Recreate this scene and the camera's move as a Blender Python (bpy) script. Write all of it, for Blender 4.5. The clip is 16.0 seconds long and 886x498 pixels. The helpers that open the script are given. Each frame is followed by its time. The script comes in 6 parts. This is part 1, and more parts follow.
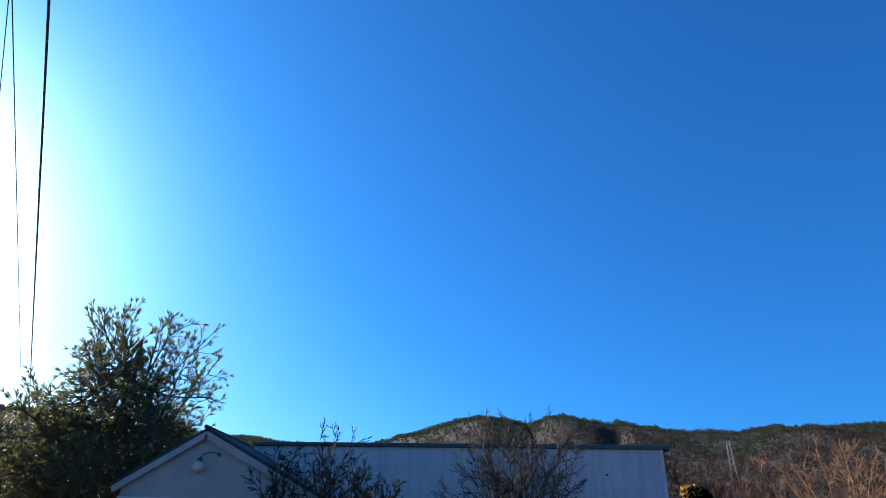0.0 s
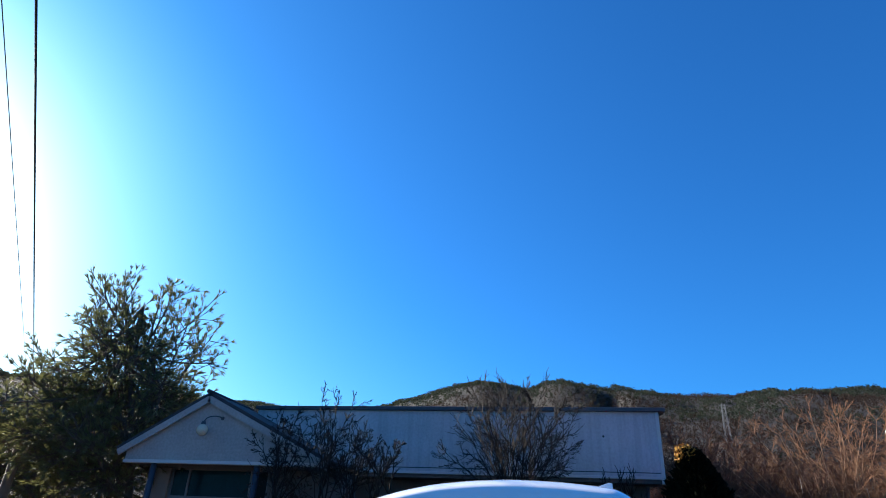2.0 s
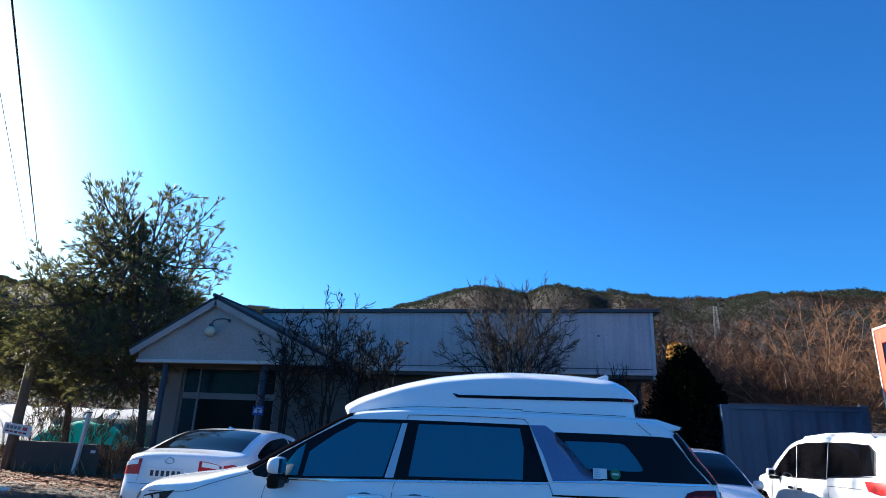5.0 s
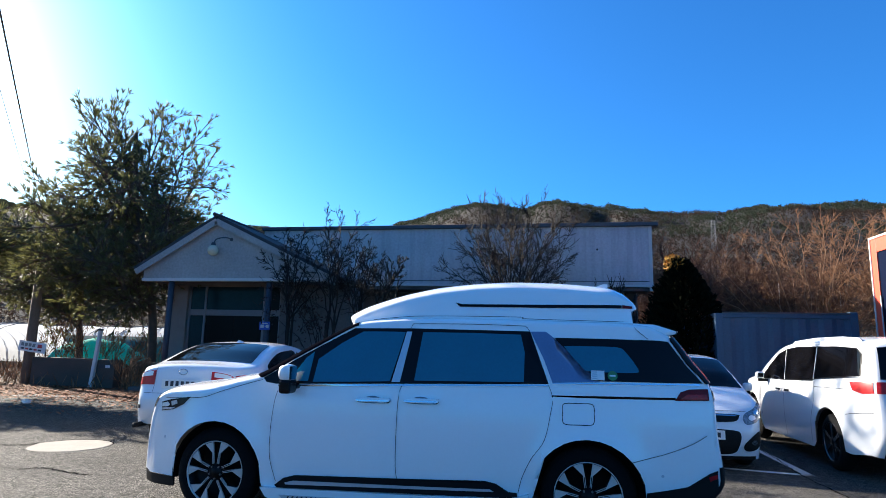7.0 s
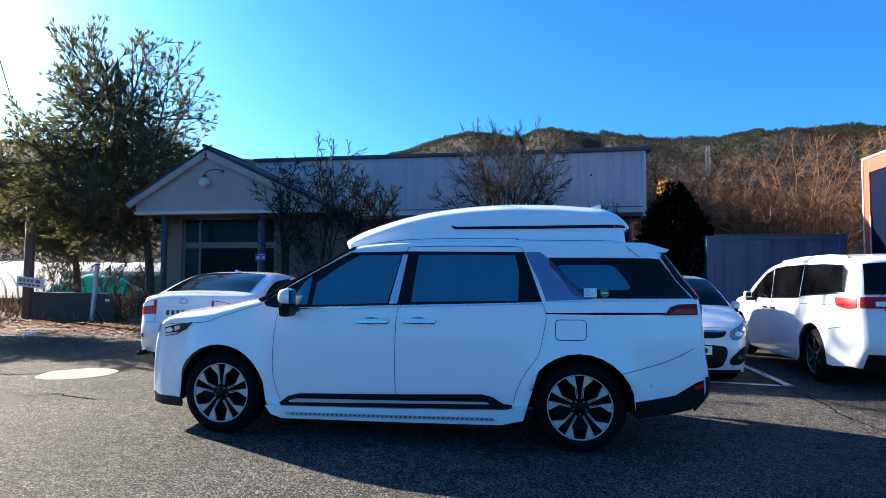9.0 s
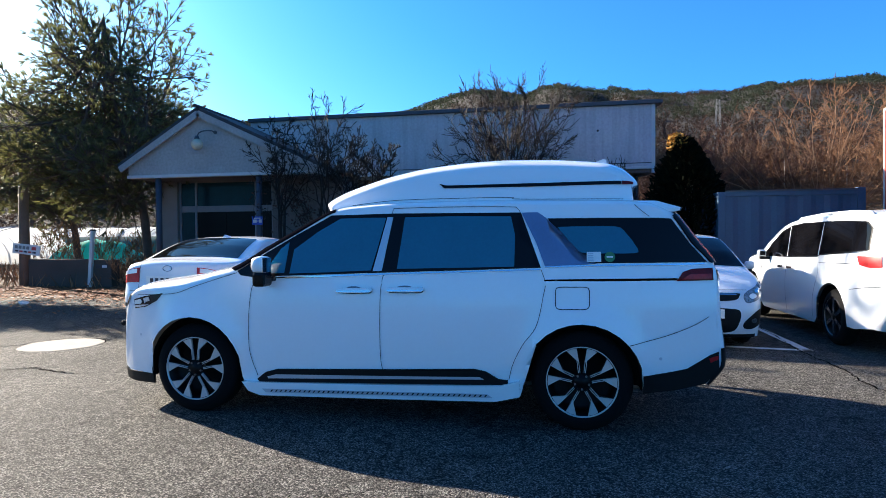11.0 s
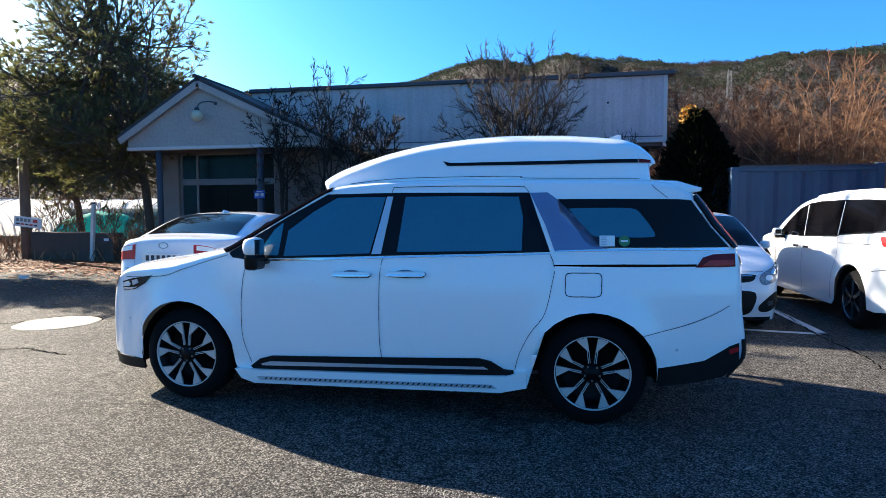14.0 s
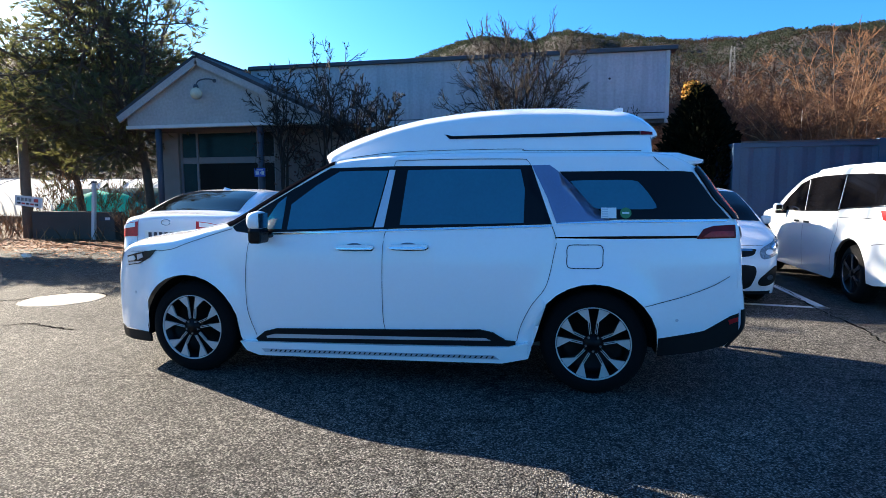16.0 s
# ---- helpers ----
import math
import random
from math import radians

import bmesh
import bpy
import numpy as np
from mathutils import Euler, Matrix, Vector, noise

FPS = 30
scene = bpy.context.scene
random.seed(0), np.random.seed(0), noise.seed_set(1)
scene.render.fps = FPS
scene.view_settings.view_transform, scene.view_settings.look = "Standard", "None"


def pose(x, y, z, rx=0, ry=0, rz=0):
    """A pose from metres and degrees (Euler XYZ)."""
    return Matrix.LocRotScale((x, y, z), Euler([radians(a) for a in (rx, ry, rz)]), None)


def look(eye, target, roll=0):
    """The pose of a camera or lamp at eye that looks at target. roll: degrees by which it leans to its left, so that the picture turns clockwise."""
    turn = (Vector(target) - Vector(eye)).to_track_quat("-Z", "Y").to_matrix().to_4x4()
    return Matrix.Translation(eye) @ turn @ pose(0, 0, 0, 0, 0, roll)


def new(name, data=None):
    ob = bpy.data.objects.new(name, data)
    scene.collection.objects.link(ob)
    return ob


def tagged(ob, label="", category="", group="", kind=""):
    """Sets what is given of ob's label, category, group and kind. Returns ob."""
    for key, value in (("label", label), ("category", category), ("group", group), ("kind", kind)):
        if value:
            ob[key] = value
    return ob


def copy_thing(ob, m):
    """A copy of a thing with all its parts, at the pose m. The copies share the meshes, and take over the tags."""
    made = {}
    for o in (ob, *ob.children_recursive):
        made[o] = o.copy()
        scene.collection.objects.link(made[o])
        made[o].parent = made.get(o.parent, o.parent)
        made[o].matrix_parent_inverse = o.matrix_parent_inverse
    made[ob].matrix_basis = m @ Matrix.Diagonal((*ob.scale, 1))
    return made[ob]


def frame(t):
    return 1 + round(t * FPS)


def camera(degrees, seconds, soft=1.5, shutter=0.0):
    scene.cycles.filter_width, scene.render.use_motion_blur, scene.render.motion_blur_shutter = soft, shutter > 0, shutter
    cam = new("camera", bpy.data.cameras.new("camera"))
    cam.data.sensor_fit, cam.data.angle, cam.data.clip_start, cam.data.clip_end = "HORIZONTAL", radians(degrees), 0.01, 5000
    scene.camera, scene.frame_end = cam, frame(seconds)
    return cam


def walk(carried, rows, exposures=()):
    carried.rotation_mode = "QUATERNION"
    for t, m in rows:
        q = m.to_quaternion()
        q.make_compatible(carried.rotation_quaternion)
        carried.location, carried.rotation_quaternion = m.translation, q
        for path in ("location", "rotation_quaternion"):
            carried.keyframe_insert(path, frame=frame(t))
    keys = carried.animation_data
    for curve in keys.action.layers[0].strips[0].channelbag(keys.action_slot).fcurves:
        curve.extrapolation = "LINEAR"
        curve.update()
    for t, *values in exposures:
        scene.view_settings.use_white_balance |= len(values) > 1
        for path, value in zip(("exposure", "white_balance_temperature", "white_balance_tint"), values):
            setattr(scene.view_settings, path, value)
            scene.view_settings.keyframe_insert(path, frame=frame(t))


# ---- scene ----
cam = camera(73.5, 16.0, soft=0.8)
PATH = [
    (0, (1.339, -4.878, 1.585), (0.982, -3.171, 2.570), 3.0),
    (0.5, (1.34, -4.857, 1.565), (0.985, -3.138, 2.531), 2.9),
    (1, (1.325, -4.873, 1.558), (0.972, -3.141, 2.500), 2.8),
    (1.5, (1.355, -4.867, 1.536), (0.998, -3.123, 2.452), 2.7),
    (2, (1.355, -4.869, 1.547), (0.995, -3.109, 2.436), 2.7),
    (2.5, (1.353, -4.852, 1.536), (0.992, -3.076, 2.392), 2.8),
    (3, (1.338, -4.847, 1.531), (0.978, -3.054, 2.349), 2.8),
    (3.5, (1.336, -4.845, 1.524), (0.976, -3.035, 2.303), 2.7),
    (4, (1.331, -4.817, 1.517), (0.967, -2.987, 2.239), 2.7),
    (6.5, (1.307, -4.826, 1.476), (0.938, -2.901, 1.872), 1.6),
    (7, (1.299, -4.824, 1.456), (0.933, -2.886, 1.784), 1.4),
    (7.5, (1.296, -4.834, 1.424), (0.935, -2.885, 1.693), 1.1),
    (8, (1.301, -4.838, 1.4), (0.943, -2.881, 1.606), 0.8),
    (8.5, (1.3, -4.846, 1.387), (0.949, -2.882, 1.535), 0.6),
    (9, (1.297, -4.844, 1.386), (0.95, -2.876, 1.483), 0.3),
    (11.5, (1.36, -4.215, 1.431), (0.983, -2.252, 1.375), -0.5),
    (12, (1.339, -4.121, 1.443), (0.954, -2.16, 1.37), -0.4),
    (12.5, (1.337, -4.092, 1.442), (0.948, -2.132, 1.353), -0.3),
    (13, (1.335, -4.096, 1.443), (0.949, -2.137, 1.336), -0.2),
    (13.5, (1.331, -4.088, 1.481), (0.943, -2.13, 1.36), -0.3),
    (14, (1.323, -4.086, 1.48), (0.935, -2.128, 1.351), -0.2),
    (14.5, (1.332, -4.102, 1.469), (0.943, -2.145, 1.326), -0.1),
    (15, (1.331, -4.114, 1.446), (0.942, -2.159, 1.285), -0.1),
    (15.5, (1.337, -4.131, 1.438), (0.947, -2.178, 1.259), -0.2),
    (16, (1.316, -4.122, 1.435), (0.927, -2.17, 1.237), -0.4),
]
EXPOSURES = [(0.0, 1.66, 6150, 10), (3.5, 1.76, 6250, 10), (5.0, 1.84, 6350, 10), (7.0, 2.01, 6500, 10), (9.0, 2.14, 6600, 10), (12.0, 2.23, 6750, 10), (16.0, 2.36, 6950, 10)]
walk(cam, [(t, look(eye, aim, roll)) for t, eye, aim, roll in PATH], EXPOSURES)

# ---- light ----
SUN_EL, SUN_AZ = 22.8, 64.4          # degrees; azimuth from +y towards -x
world = bpy.data.worlds.new("world")
scene.world = world
world.use_nodes = True
wt = world.node_tree
sky = wt.nodes.new("ShaderNodeTexSky")
sky.sky_type, sky.sun_disc = "NISHITA", False
sky.sun_elevation, sky.sun_rotation = radians(SUN_EL), radians(-SUN_AZ)
sky.air_density, sky.dust_density, sky.ozone_density = 1.0, 1.18, 3.5
tint = wt.nodes.new("ShaderNodeMix")
tint.data_type, tint.blend_type = "RGBA", "MULTIPLY"
tint.inputs[0].default_value = 1.0
glow = wt.nodes.new("ShaderNodeMix")           # the sky is deep blue, and white about the sun
glow.data_type = "RGBA"
glow.inputs[6].default_value, glow.inputs[7].default_value = (0.22, 0.79, 1.36, 1), (0.70, 1.0, 1.15, 1)
value = wt.nodes.new("ShaderNodeRGBToBW")
reach = wt.nodes.new("ShaderNodeMapRange")
reach.inputs[1].default_value, reach.inputs[2].default_value = 3.0, 11.0
wt.links.new(sky.outputs[0], value.inputs[0])
wt.links.new(value.outputs[0], reach.inputs[0])
wt.links.new(reach.outputs[0], glow.inputs[0])
wt.links.new(glow.outputs[2], tint.inputs[7])
wt.links.new(sky.outputs[0], tint.inputs[6])
wt.links.new(tint.outputs[2], wt.nodes["Background"].inputs[0])
wt.nodes["Background"].inputs[1].default_value = 0.050
sun = new("sun", bpy.data.lights.new("sun", "SUN"))
sun.data.energy, sun.data.angle, sun.data.color = 5.0, radians(0.5), (1.0, 0.91, 0.78)
ca = math.cos(radians(SUN_EL))
SUNDIR = Vector((-math.sin(radians(SUN_AZ)) * ca, math.cos(radians(SUN_AZ)) * ca, math.sin(radians(SUN_EL))))
sun.matrix_world = look(SUNDIR * 60, (0, 0, 0))


# ---- materials ----
def mat(name, col, rough=0.6, metal=0.0, var=0.15, scale=3.0, fine=45.0, bump=0.0, bscale=120.0, coat=0.0, ior=1.45, island=0.0, per_object=0.0, col2=None):
    """A surface with stains at one scale, grain at another, fine relief, and variation from piece to piece."""
    m = bpy.data.materials.new(name)
    m.use_nodes = True
    n, l = m.node_tree.nodes, m.node_tree.links
    b = n["Principled BSDF"]
    b.inputs["Roughness"].default_value, b.inputs["Metallic"].default_value = rough, metal
    b.inputs["IOR"].default_value, b.inputs["Coat Weight"].default_value = ior, coat
    b.inputs["Coat Roughness"].default_value = 0.04
    co = n.new("ShaderNodeTexCoord")
    big, small = n.new("ShaderNodeTexNoise"), n.new("ShaderNodeTexNoise")
    big.inputs["Scale"].default_value, big.inputs["Detail"].default_value = scale, 4
    small.inputs["Scale"].default_value, small.inputs["Detail"].default_value = fine, 3
    for q in (big, small):
        l.new(co.outputs["Object"], q.inputs["Vector"])
    add = n.new("ShaderNodeMath")
    add.operation = "ADD"
    l.new(big.outputs["Fac"], add.inputs[0])
    l.new(small.outputs["Fac"], add.inputs[1])
    fac = add.outputs[0]
    if island or per_object:
        src = n.new("ShaderNodeNewGeometry").outputs["Random Per Island"] if island else n.new("ShaderNodeObjectInfo").outputs["Random"]
        k = n.new("ShaderNodeMath")
        k.operation = "MULTIPLY_ADD"
        k.inputs[1].default_value = 2 * (island or per_object)
        l.new(src, k.inputs[0])
        l.new(fac, k.inputs[2])
        k2 = n.new("ShaderNodeMath")
        k2.operation = "SUBTRACT"
        k2.inputs[1].default_value = island or per_object
        l.new(k.outputs[0], k2.inputs[0])
        fac = k2.outputs[0]
    ramp = n.new("ShaderNodeValToRGB")
    half = n.new("ShaderNodeMath")
    half.operation = "MULTIPLY"
    half.inputs[1].default_value = 0.5
    l.new(fac, half.inputs[0])
    l.new(half.outputs[0], ramp.inputs[0])
    a, c = ramp.color_ramp.elements
    a.position, c.position = 0.3, 0.7
    lo = col if col2 else [v * (1 - var) for v in col]
    hi = col2 if col2 else [min(1, v * (1 + var)) for v in col]
    a.color, c.color = (*lo, 1), (*hi, 1)
    l.new(ramp.outputs[0], b.inputs["Base Color"])
    if bump:
        tex = n.new("ShaderNodeTexNoise")
        tex.inputs["Scale"].default_value, tex.inputs["Detail"].default_value = bscale, 4
        l.new(co.outputs["Object"], tex.inputs["Vector"])
        bp = n.new("ShaderNodeBump")
        bp.inputs["Strength"].default_value, bp.inputs["Distance"].default_value = bump, 0.01
        l.new(tex.outputs["Fac"], bp.inputs["Height"])
        l.new(bp.outputs[0], b.inputs["Normal"])
    return m


def ground_material():
    """Worn asphalt with pale stone chips and cracks; bare soil where the lot ends."""
    m = bpy.data.materials.new("asphalt_and_soil")
    m.use_nodes = True
    n, l = m.node_tree.nodes, m.node_tree.links
    b = n["Principled BSDF"]
    b.inputs["Roughness"].default_value = 0.8
    b.inputs["IOR"].default_value = 1.18
    co = n.new("ShaderNodeTexCoord").outputs["Object"]

    def noise_tex(scale, detail=4, rough=0.55):
        t = n.new("ShaderNodeTexNoise")
        t.inputs["Scale"].default_value, t.inputs["Detail"].default_value, t.inputs["Roughness"].default_value = scale, detail, rough
        l.new(co, t.inputs["Vector"])
        return t.outputs["Fac"]

    def ramp(fac, p0, c0, p1, c1):
        r = n.new("ShaderNodeValToRGB")
        e = r.color_ramp.elements
        e[0].position, e[1].position = p0, p1
        e[0].color, e[1].color = (*c0, 1), (*c1, 1)
        l.new(fac, r.inputs[0])
        return r.outputs[0]

    def mix(fac, a, c, mode="MIX"):
        k = n.new("ShaderNodeMix")
        k.data_type, k.blend_type = "RGBA", mode
        if isinstance(fac, float):
            k.inputs[0].default_value = fac
        else:
            l.new(fac, k.inputs[0])
        l.new(a, k.inputs[6])
        l.new(c, k.inputs[7])
        return k.outputs[2]

    chips = n.new("ShaderNodeTexVoronoi")
    chips.inputs["Scale"].default_value = 92
    l.new(co, chips.inputs["Vector"])
    chip_col = n.new("ShaderNodeSeparateColor")
    l.new(chips.outputs["Color"], chip_col.inputs[0])
    base = ramp(chip_col.outputs[0], 0.1, (0.030, 0.030, 0.031), 1.0, (0.284, 0.273, 0.255))
    base = mix(1.0, base, ramp(chips.outputs["Distance"], 0.35, (1.15, 1.15, 1.15), 0.62, (0.3, 0.3, 0.31)), "MULTIPLY")
    base = mix(0.8, base, ramp(noise_tex(0.6, 6), 0.3, (0.62, 0.62, 0.64), 0.7, (1.15, 1.13, 1.1)), "MULTIPLY")
    base = mix(0.9, base, ramp(noise_tex(9, 7, 0.72), 0.33, (0.5, 0.5, 0.5), 0.66, (1.35, 1.34, 1.32)), "MULTIPLY")
    crack = n.new("ShaderNodeTexVoronoi")
    crack.feature = "DISTANCE_TO_EDGE"
    crack.inputs["Scale"].default_value = 0.33
    warp = n.new("ShaderNodeVectorMath")
    warp.operation = "ADD"
    wn = n.new("ShaderNodeTexNoise")
    wn.inputs["Scale"].default_value, wn.inputs["Detail"].default_value = 1.7, 5
    l.new(co, wn.inputs["Vector"])
    l.new(co, warp.inputs[0])
    l.new(wn.outputs["Color"], warp.inputs[1])
    l.new(warp.outputs[0], crack.inputs["Vector"])
    base = mix(1.0, base, ramp(crack.outputs["Distance"], 0.002, (0.4, 0.4, 0.4), 0.006, (1, 1, 1)), "MULTIPLY")
    soil = ramp(noise_tex(5, 8, 0.7), 0.3, (0.06, 0.036, 0.022), 0.72, (0.18, 0.115, 0.07))
    xyz = n.new("ShaderNodeSeparateXYZ")
    l.new(co, xyz.inputs[0])
    edge = n.new("ShaderNodeMath")          # the lot ends along a ragged line
    edge.operation = "MULTIPLY_ADD"
    edge.inputs[1].default_value = 3.0
    l.new(noise_tex(0.7, 6, 0.65), edge.inputs[0])
    l.new(xyz.outputs[1], edge.inputs[2])
    back = n.new("ShaderNodeMapRange")
    back.inputs[1].default_value, back.inputs[2].default_value = 9.4, 10.0
    l.new(edge.outputs[0], back.inputs[0])
    base = mix(back.outputs[0], base, soil)
    l.new(base, b.inputs["Base Color"])
    bp = n.new("ShaderNodeBump")
    bp.inputs["Strength"].default_value, bp.inputs["Distance"].default_value = 1.0, 0.018
    dome = n.new("ShaderNodeMath")          # each chip is a low dome at its own height
    dome.operation = "SUBTRACT"
    l.new(chip_col.outputs[1], dome.inputs[0])
    l.new(chips.outputs["Distance"], dome.inputs[1])
    l.new(dome.outputs[0], bp.inputs["Height"])
    l.new(bp.outputs[0], b.inputs["Normal"])
    return m


M_GROUND = ground_material()
M_WHITE = mat("white_car_paint", (0.66, 0.68, 0.705), 0.22, var=0.015, coat=0.6, scale=1.5)
M_PEARL = mat("white_pearl_paint", (0.84, 0.84, 0.85), 0.2, var=0.015, coat=0.8, scale=1.5)
# Opaque blue base holds the sky seen in and through the tinted panes.
M_GLASS = mat("sky_blue_tinted_glass", (0.003, 0.118, 0.185), 0.03, var=0.1, ior=1.6)
M_GLASSB = mat("privacy_glass", (0.003, 0.003, 0.004), 0.05, var=0.2, ior=1.27)
M_SCREEN = mat("dark_windscreen", (0.004, 0.004, 0.006), 0.3, var=0.2)
M_SCREEN.node_tree.nodes["Principled BSDF"].inputs["Specular IOR Level"].default_value = 0.0
M_BLACK = mat("gloss_black_trim", (0.003, 0.003, 0.004), 0.25, var=0.2, ior=1.28)
M_SEAM = mat("panel_gap", (0.012, 0.014, 0.02), 0.7, var=0.1)
M_PLASTIC = mat("black_plastic", (0.004, 0.004, 0.0045), 0.65, var=0.25, bump=0.1, ior=1.3)
M_CHROME = mat("chrome", (0.75, 0.76, 0.78), 0.12, 1.0, var=0.04)
M_SILVER = mat("satin_silver", (0.50, 0.53, 0.58), 0.45, 0.5, var=0.06)
M_SATIN = mat("satin_blue_silver", (0.15, 0.20, 0.32), 0.4, 0.5, var=0.06)
M_RIM = mat("machined_alloy", (0.52, 0.50, 0.49), 0.4, 0.35, var=0.05)
M_STEELNUT = mat("dull_steel", (0.2, 0.2, 0.21), 0.4, 0.8, var=0.05)
M_RIMDARK = mat("dark_alloy", (0.10, 0.105, 0.12), 0.25, 0.8, var=0.3, scale=12)
M_RIMBLACK = mat("black_alloy", (0.003, 0.003, 0.0035), 0.45, 0.0, var=0.2, ior=1.25)
M_TYRE = mat("tyre_rubber", (0.004, 0.004, 0.0045), 0.9, var=0.3, bump=0.3, bscale=60, ior=1.25)
M_LENS = mat("headlamp_lens", (0.52, 0.54, 0.57), 0.2, 0.3, var=0.35, scale=14, coat=0.5)
M_LAMPGLASS = mat("headlamp_interior", (0.02, 0.022, 0.026), 0.12, 0.2, var=0.3, scale=16, coat=0.6, col2=(0.34, 0.36, 0.39))
M_LENSD = mat("headlamp_dark", (0.012, 0.012, 0.015), 0.2, var=0.3, ior=1.3)
M_RED = mat("red_lamp_lens", (0.45, 0.015, 0.018), 0.2, var=0.3, scale=12, ior=1.35)
M_REDDARK = mat("dark_red_lamp_lens", (0.16, 0.005, 0.008), 0.2, var=0.3, scale=12, ior=1.25)
M_PLATE = mat("plate_white", (0.7, 0.7, 0.68), 0.4, var=0.05)
M_BARS = mat("plate_bars", (0.03, 0.03, 0.04), 0.5, var=0.1)
M_STICK = mat("sticker_white", (0.75, 0.75, 0.75), 0.5, var=0.1)
M_STICKG = mat("sticker_green", (0.03, 0.19, 0.075), 0.5, var=0.1)
M_CLEAR = mat("lamp_clear", (0.75, 0.75, 0.72), 0.15, var=0.08, coat=1.0)


# ---- builders ----
def thing(name, m, label, category, group="", kind=""):
    e = new(name)
    e.empty_display_size = 0.2
    e.matrix_basis = m
    return tagged(e, label, category, group, kind)


def finish(bm, name, material, smooth):
    me = bpy.data.meshes.new(name)
    bm.to_mesh(me)
    bm.free()
    me.materials.append(material)
    if smooth:
        for p in me.polygons:
            p.use_smooth = True
    return me


def part(name, bm, material, parent, label="", smooth=False):
    ob = new(name, finish(bm, name, material, smooth))
    ob.parent = parent
    return tagged(ob, label)


def solo(name, bm, material, label="", category="", kind="", smooth=False, m=None):
    ob = new(name, finish(bm, name, material, smooth))
    if m is not None:
        ob.matrix_basis = m
    return tagged(ob, label, category, "", kind)


def raw(V, F):
    bm = bmesh.new()
    vs = [bm.verts.new(v) for v in V]
    for f in F:
        try:
            bm.faces.new([vs[i] for i in f])
        except ValueError:
            pass
    return bm


def cuboid(bm, x0, x1, y0, y1, z0, z1, bevel=0.0, m=None):
    d = bmesh.ops.create_cube(bm, size=1, matrix=Matrix.Translation(((x0 + x1) / 2, (y0 + y1) / 2, (z0 + z1) / 2)) @ Matrix.Diagonal((x1 - x0, y1 - y0, z1 - z0, 1)))
    vs = d["verts"]
    if m is not None:
        bmesh.ops.transform(bm, matrix=m, verts=vs)
    if bevel:
        es = list({e for v in vs for e in v.link_edges})
        bmesh.ops.bevel(bm, geom=es, offset=bevel, segments=2, profile=0.5, affect="EDGES")
    return bm


def box(*a, **k):
    return cuboid(bmesh.new(), *a, **k)


def tube(V, F, p0, p1, r0, r1, n=4):
    p0, p1 = Vector(p0), Vector(p1)
    d = (p1 - p0)
    if d.length < 1e-6:
        return
    d.normalize()
    a = d.orthogonal().normalized()
    b = d.cross(a)
    k = len(V)
    for p, r in ((p0, r0), (p1, r1)):
        for i in range(n):
            w = 2 * math.pi * i / n
            V.append(tuple(p + (a * math.cos(w) + b * math.sin(w)) * r))
    for i in range(n):
        j = (i + 1) % n
        F.append((k + i, k + j, k + n + j, k + n + i))


def pipe(pts, r, n=10, cap=True):
    """A round bar along points, closed at its ends."""
    V, F = [], []
    pts = [Vector(p) for p in pts]
    a = None
    for i, p in enumerate(pts):
        d = (pts[min(i + 1, len(pts) - 1)] - pts[max(i - 1, 0)]).normalized()
        a = (d.orthogonal() if a is None else a - d * a.dot(d)).normalized()
        b = d.cross(a)
        rr = r[i] if isinstance(r, (list, tuple)) else r
        V += [tuple(p + (a * math.cos(2 * math.pi * j / n) + b * math.sin(2 * math.pi * j / n)) * rr) for j in range(n)]
    for i in range(len(pts) - 1):
        for j in range(n):
            q = (j + 1) % n
            F.append((i * n + j, i * n + q, (i + 1) * n + q, (i + 1) * n + j))
    if cap:
        F.append(tuple(range(n))[::-1])
        F.append(tuple(range((len(pts) - 1) * n, len(pts) * n)))
    return raw(V, F)


def lathe(profile, n=40, axis="y"):
    """Turns (radius, along) pairs about an axis."""
    V, F = [], []
    for r, h in profile:
        for i in range(n):
            w = 2 * math.pi * i / n
            c, s = r * math.cos(w), r * math.sin(w)
            V.append((c, h, s) if axis == "y" else (c, s, h))
    for k in range(len(profile) - 1):
        for i in range(n):
            j = (i + 1) % n
            F.append((k * n + i, k * n + j, (k + 1) * n + j, (k + 1) * n + i))
    bm = raw(V, F)
    bmesh.ops.remove_doubles(bm, verts=bm.verts, dist=1e-5)
    bmesh.ops.recalc_face_normals(bm, faces=bm.faces)
    return bm


def slab(outline, y0, y1, bevel=0.0):
    """An upright board: an outline in (x, z) pushed from y0 to y1."""
    bm = bmesh.new()
    f = bm.faces.new([bm.verts.new((x, y0, z)) for x, z in outline])
    r = bmesh.ops.extrude_face_region(bm, geom=[f])
    bmesh.ops.translate(bm, vec=(0, y1 - y0, 0), verts=[v for v in r["geom"] if isinstance(v, bmesh.types.BMVert)])
    bmesh.ops.recalc_face_normals(bm, faces=bm.faces)
    if bevel:
        bmesh.ops.bevel(bm, geom=list(bm.edges), offset=bevel, segments=2, affect="EDGES")
    return bm


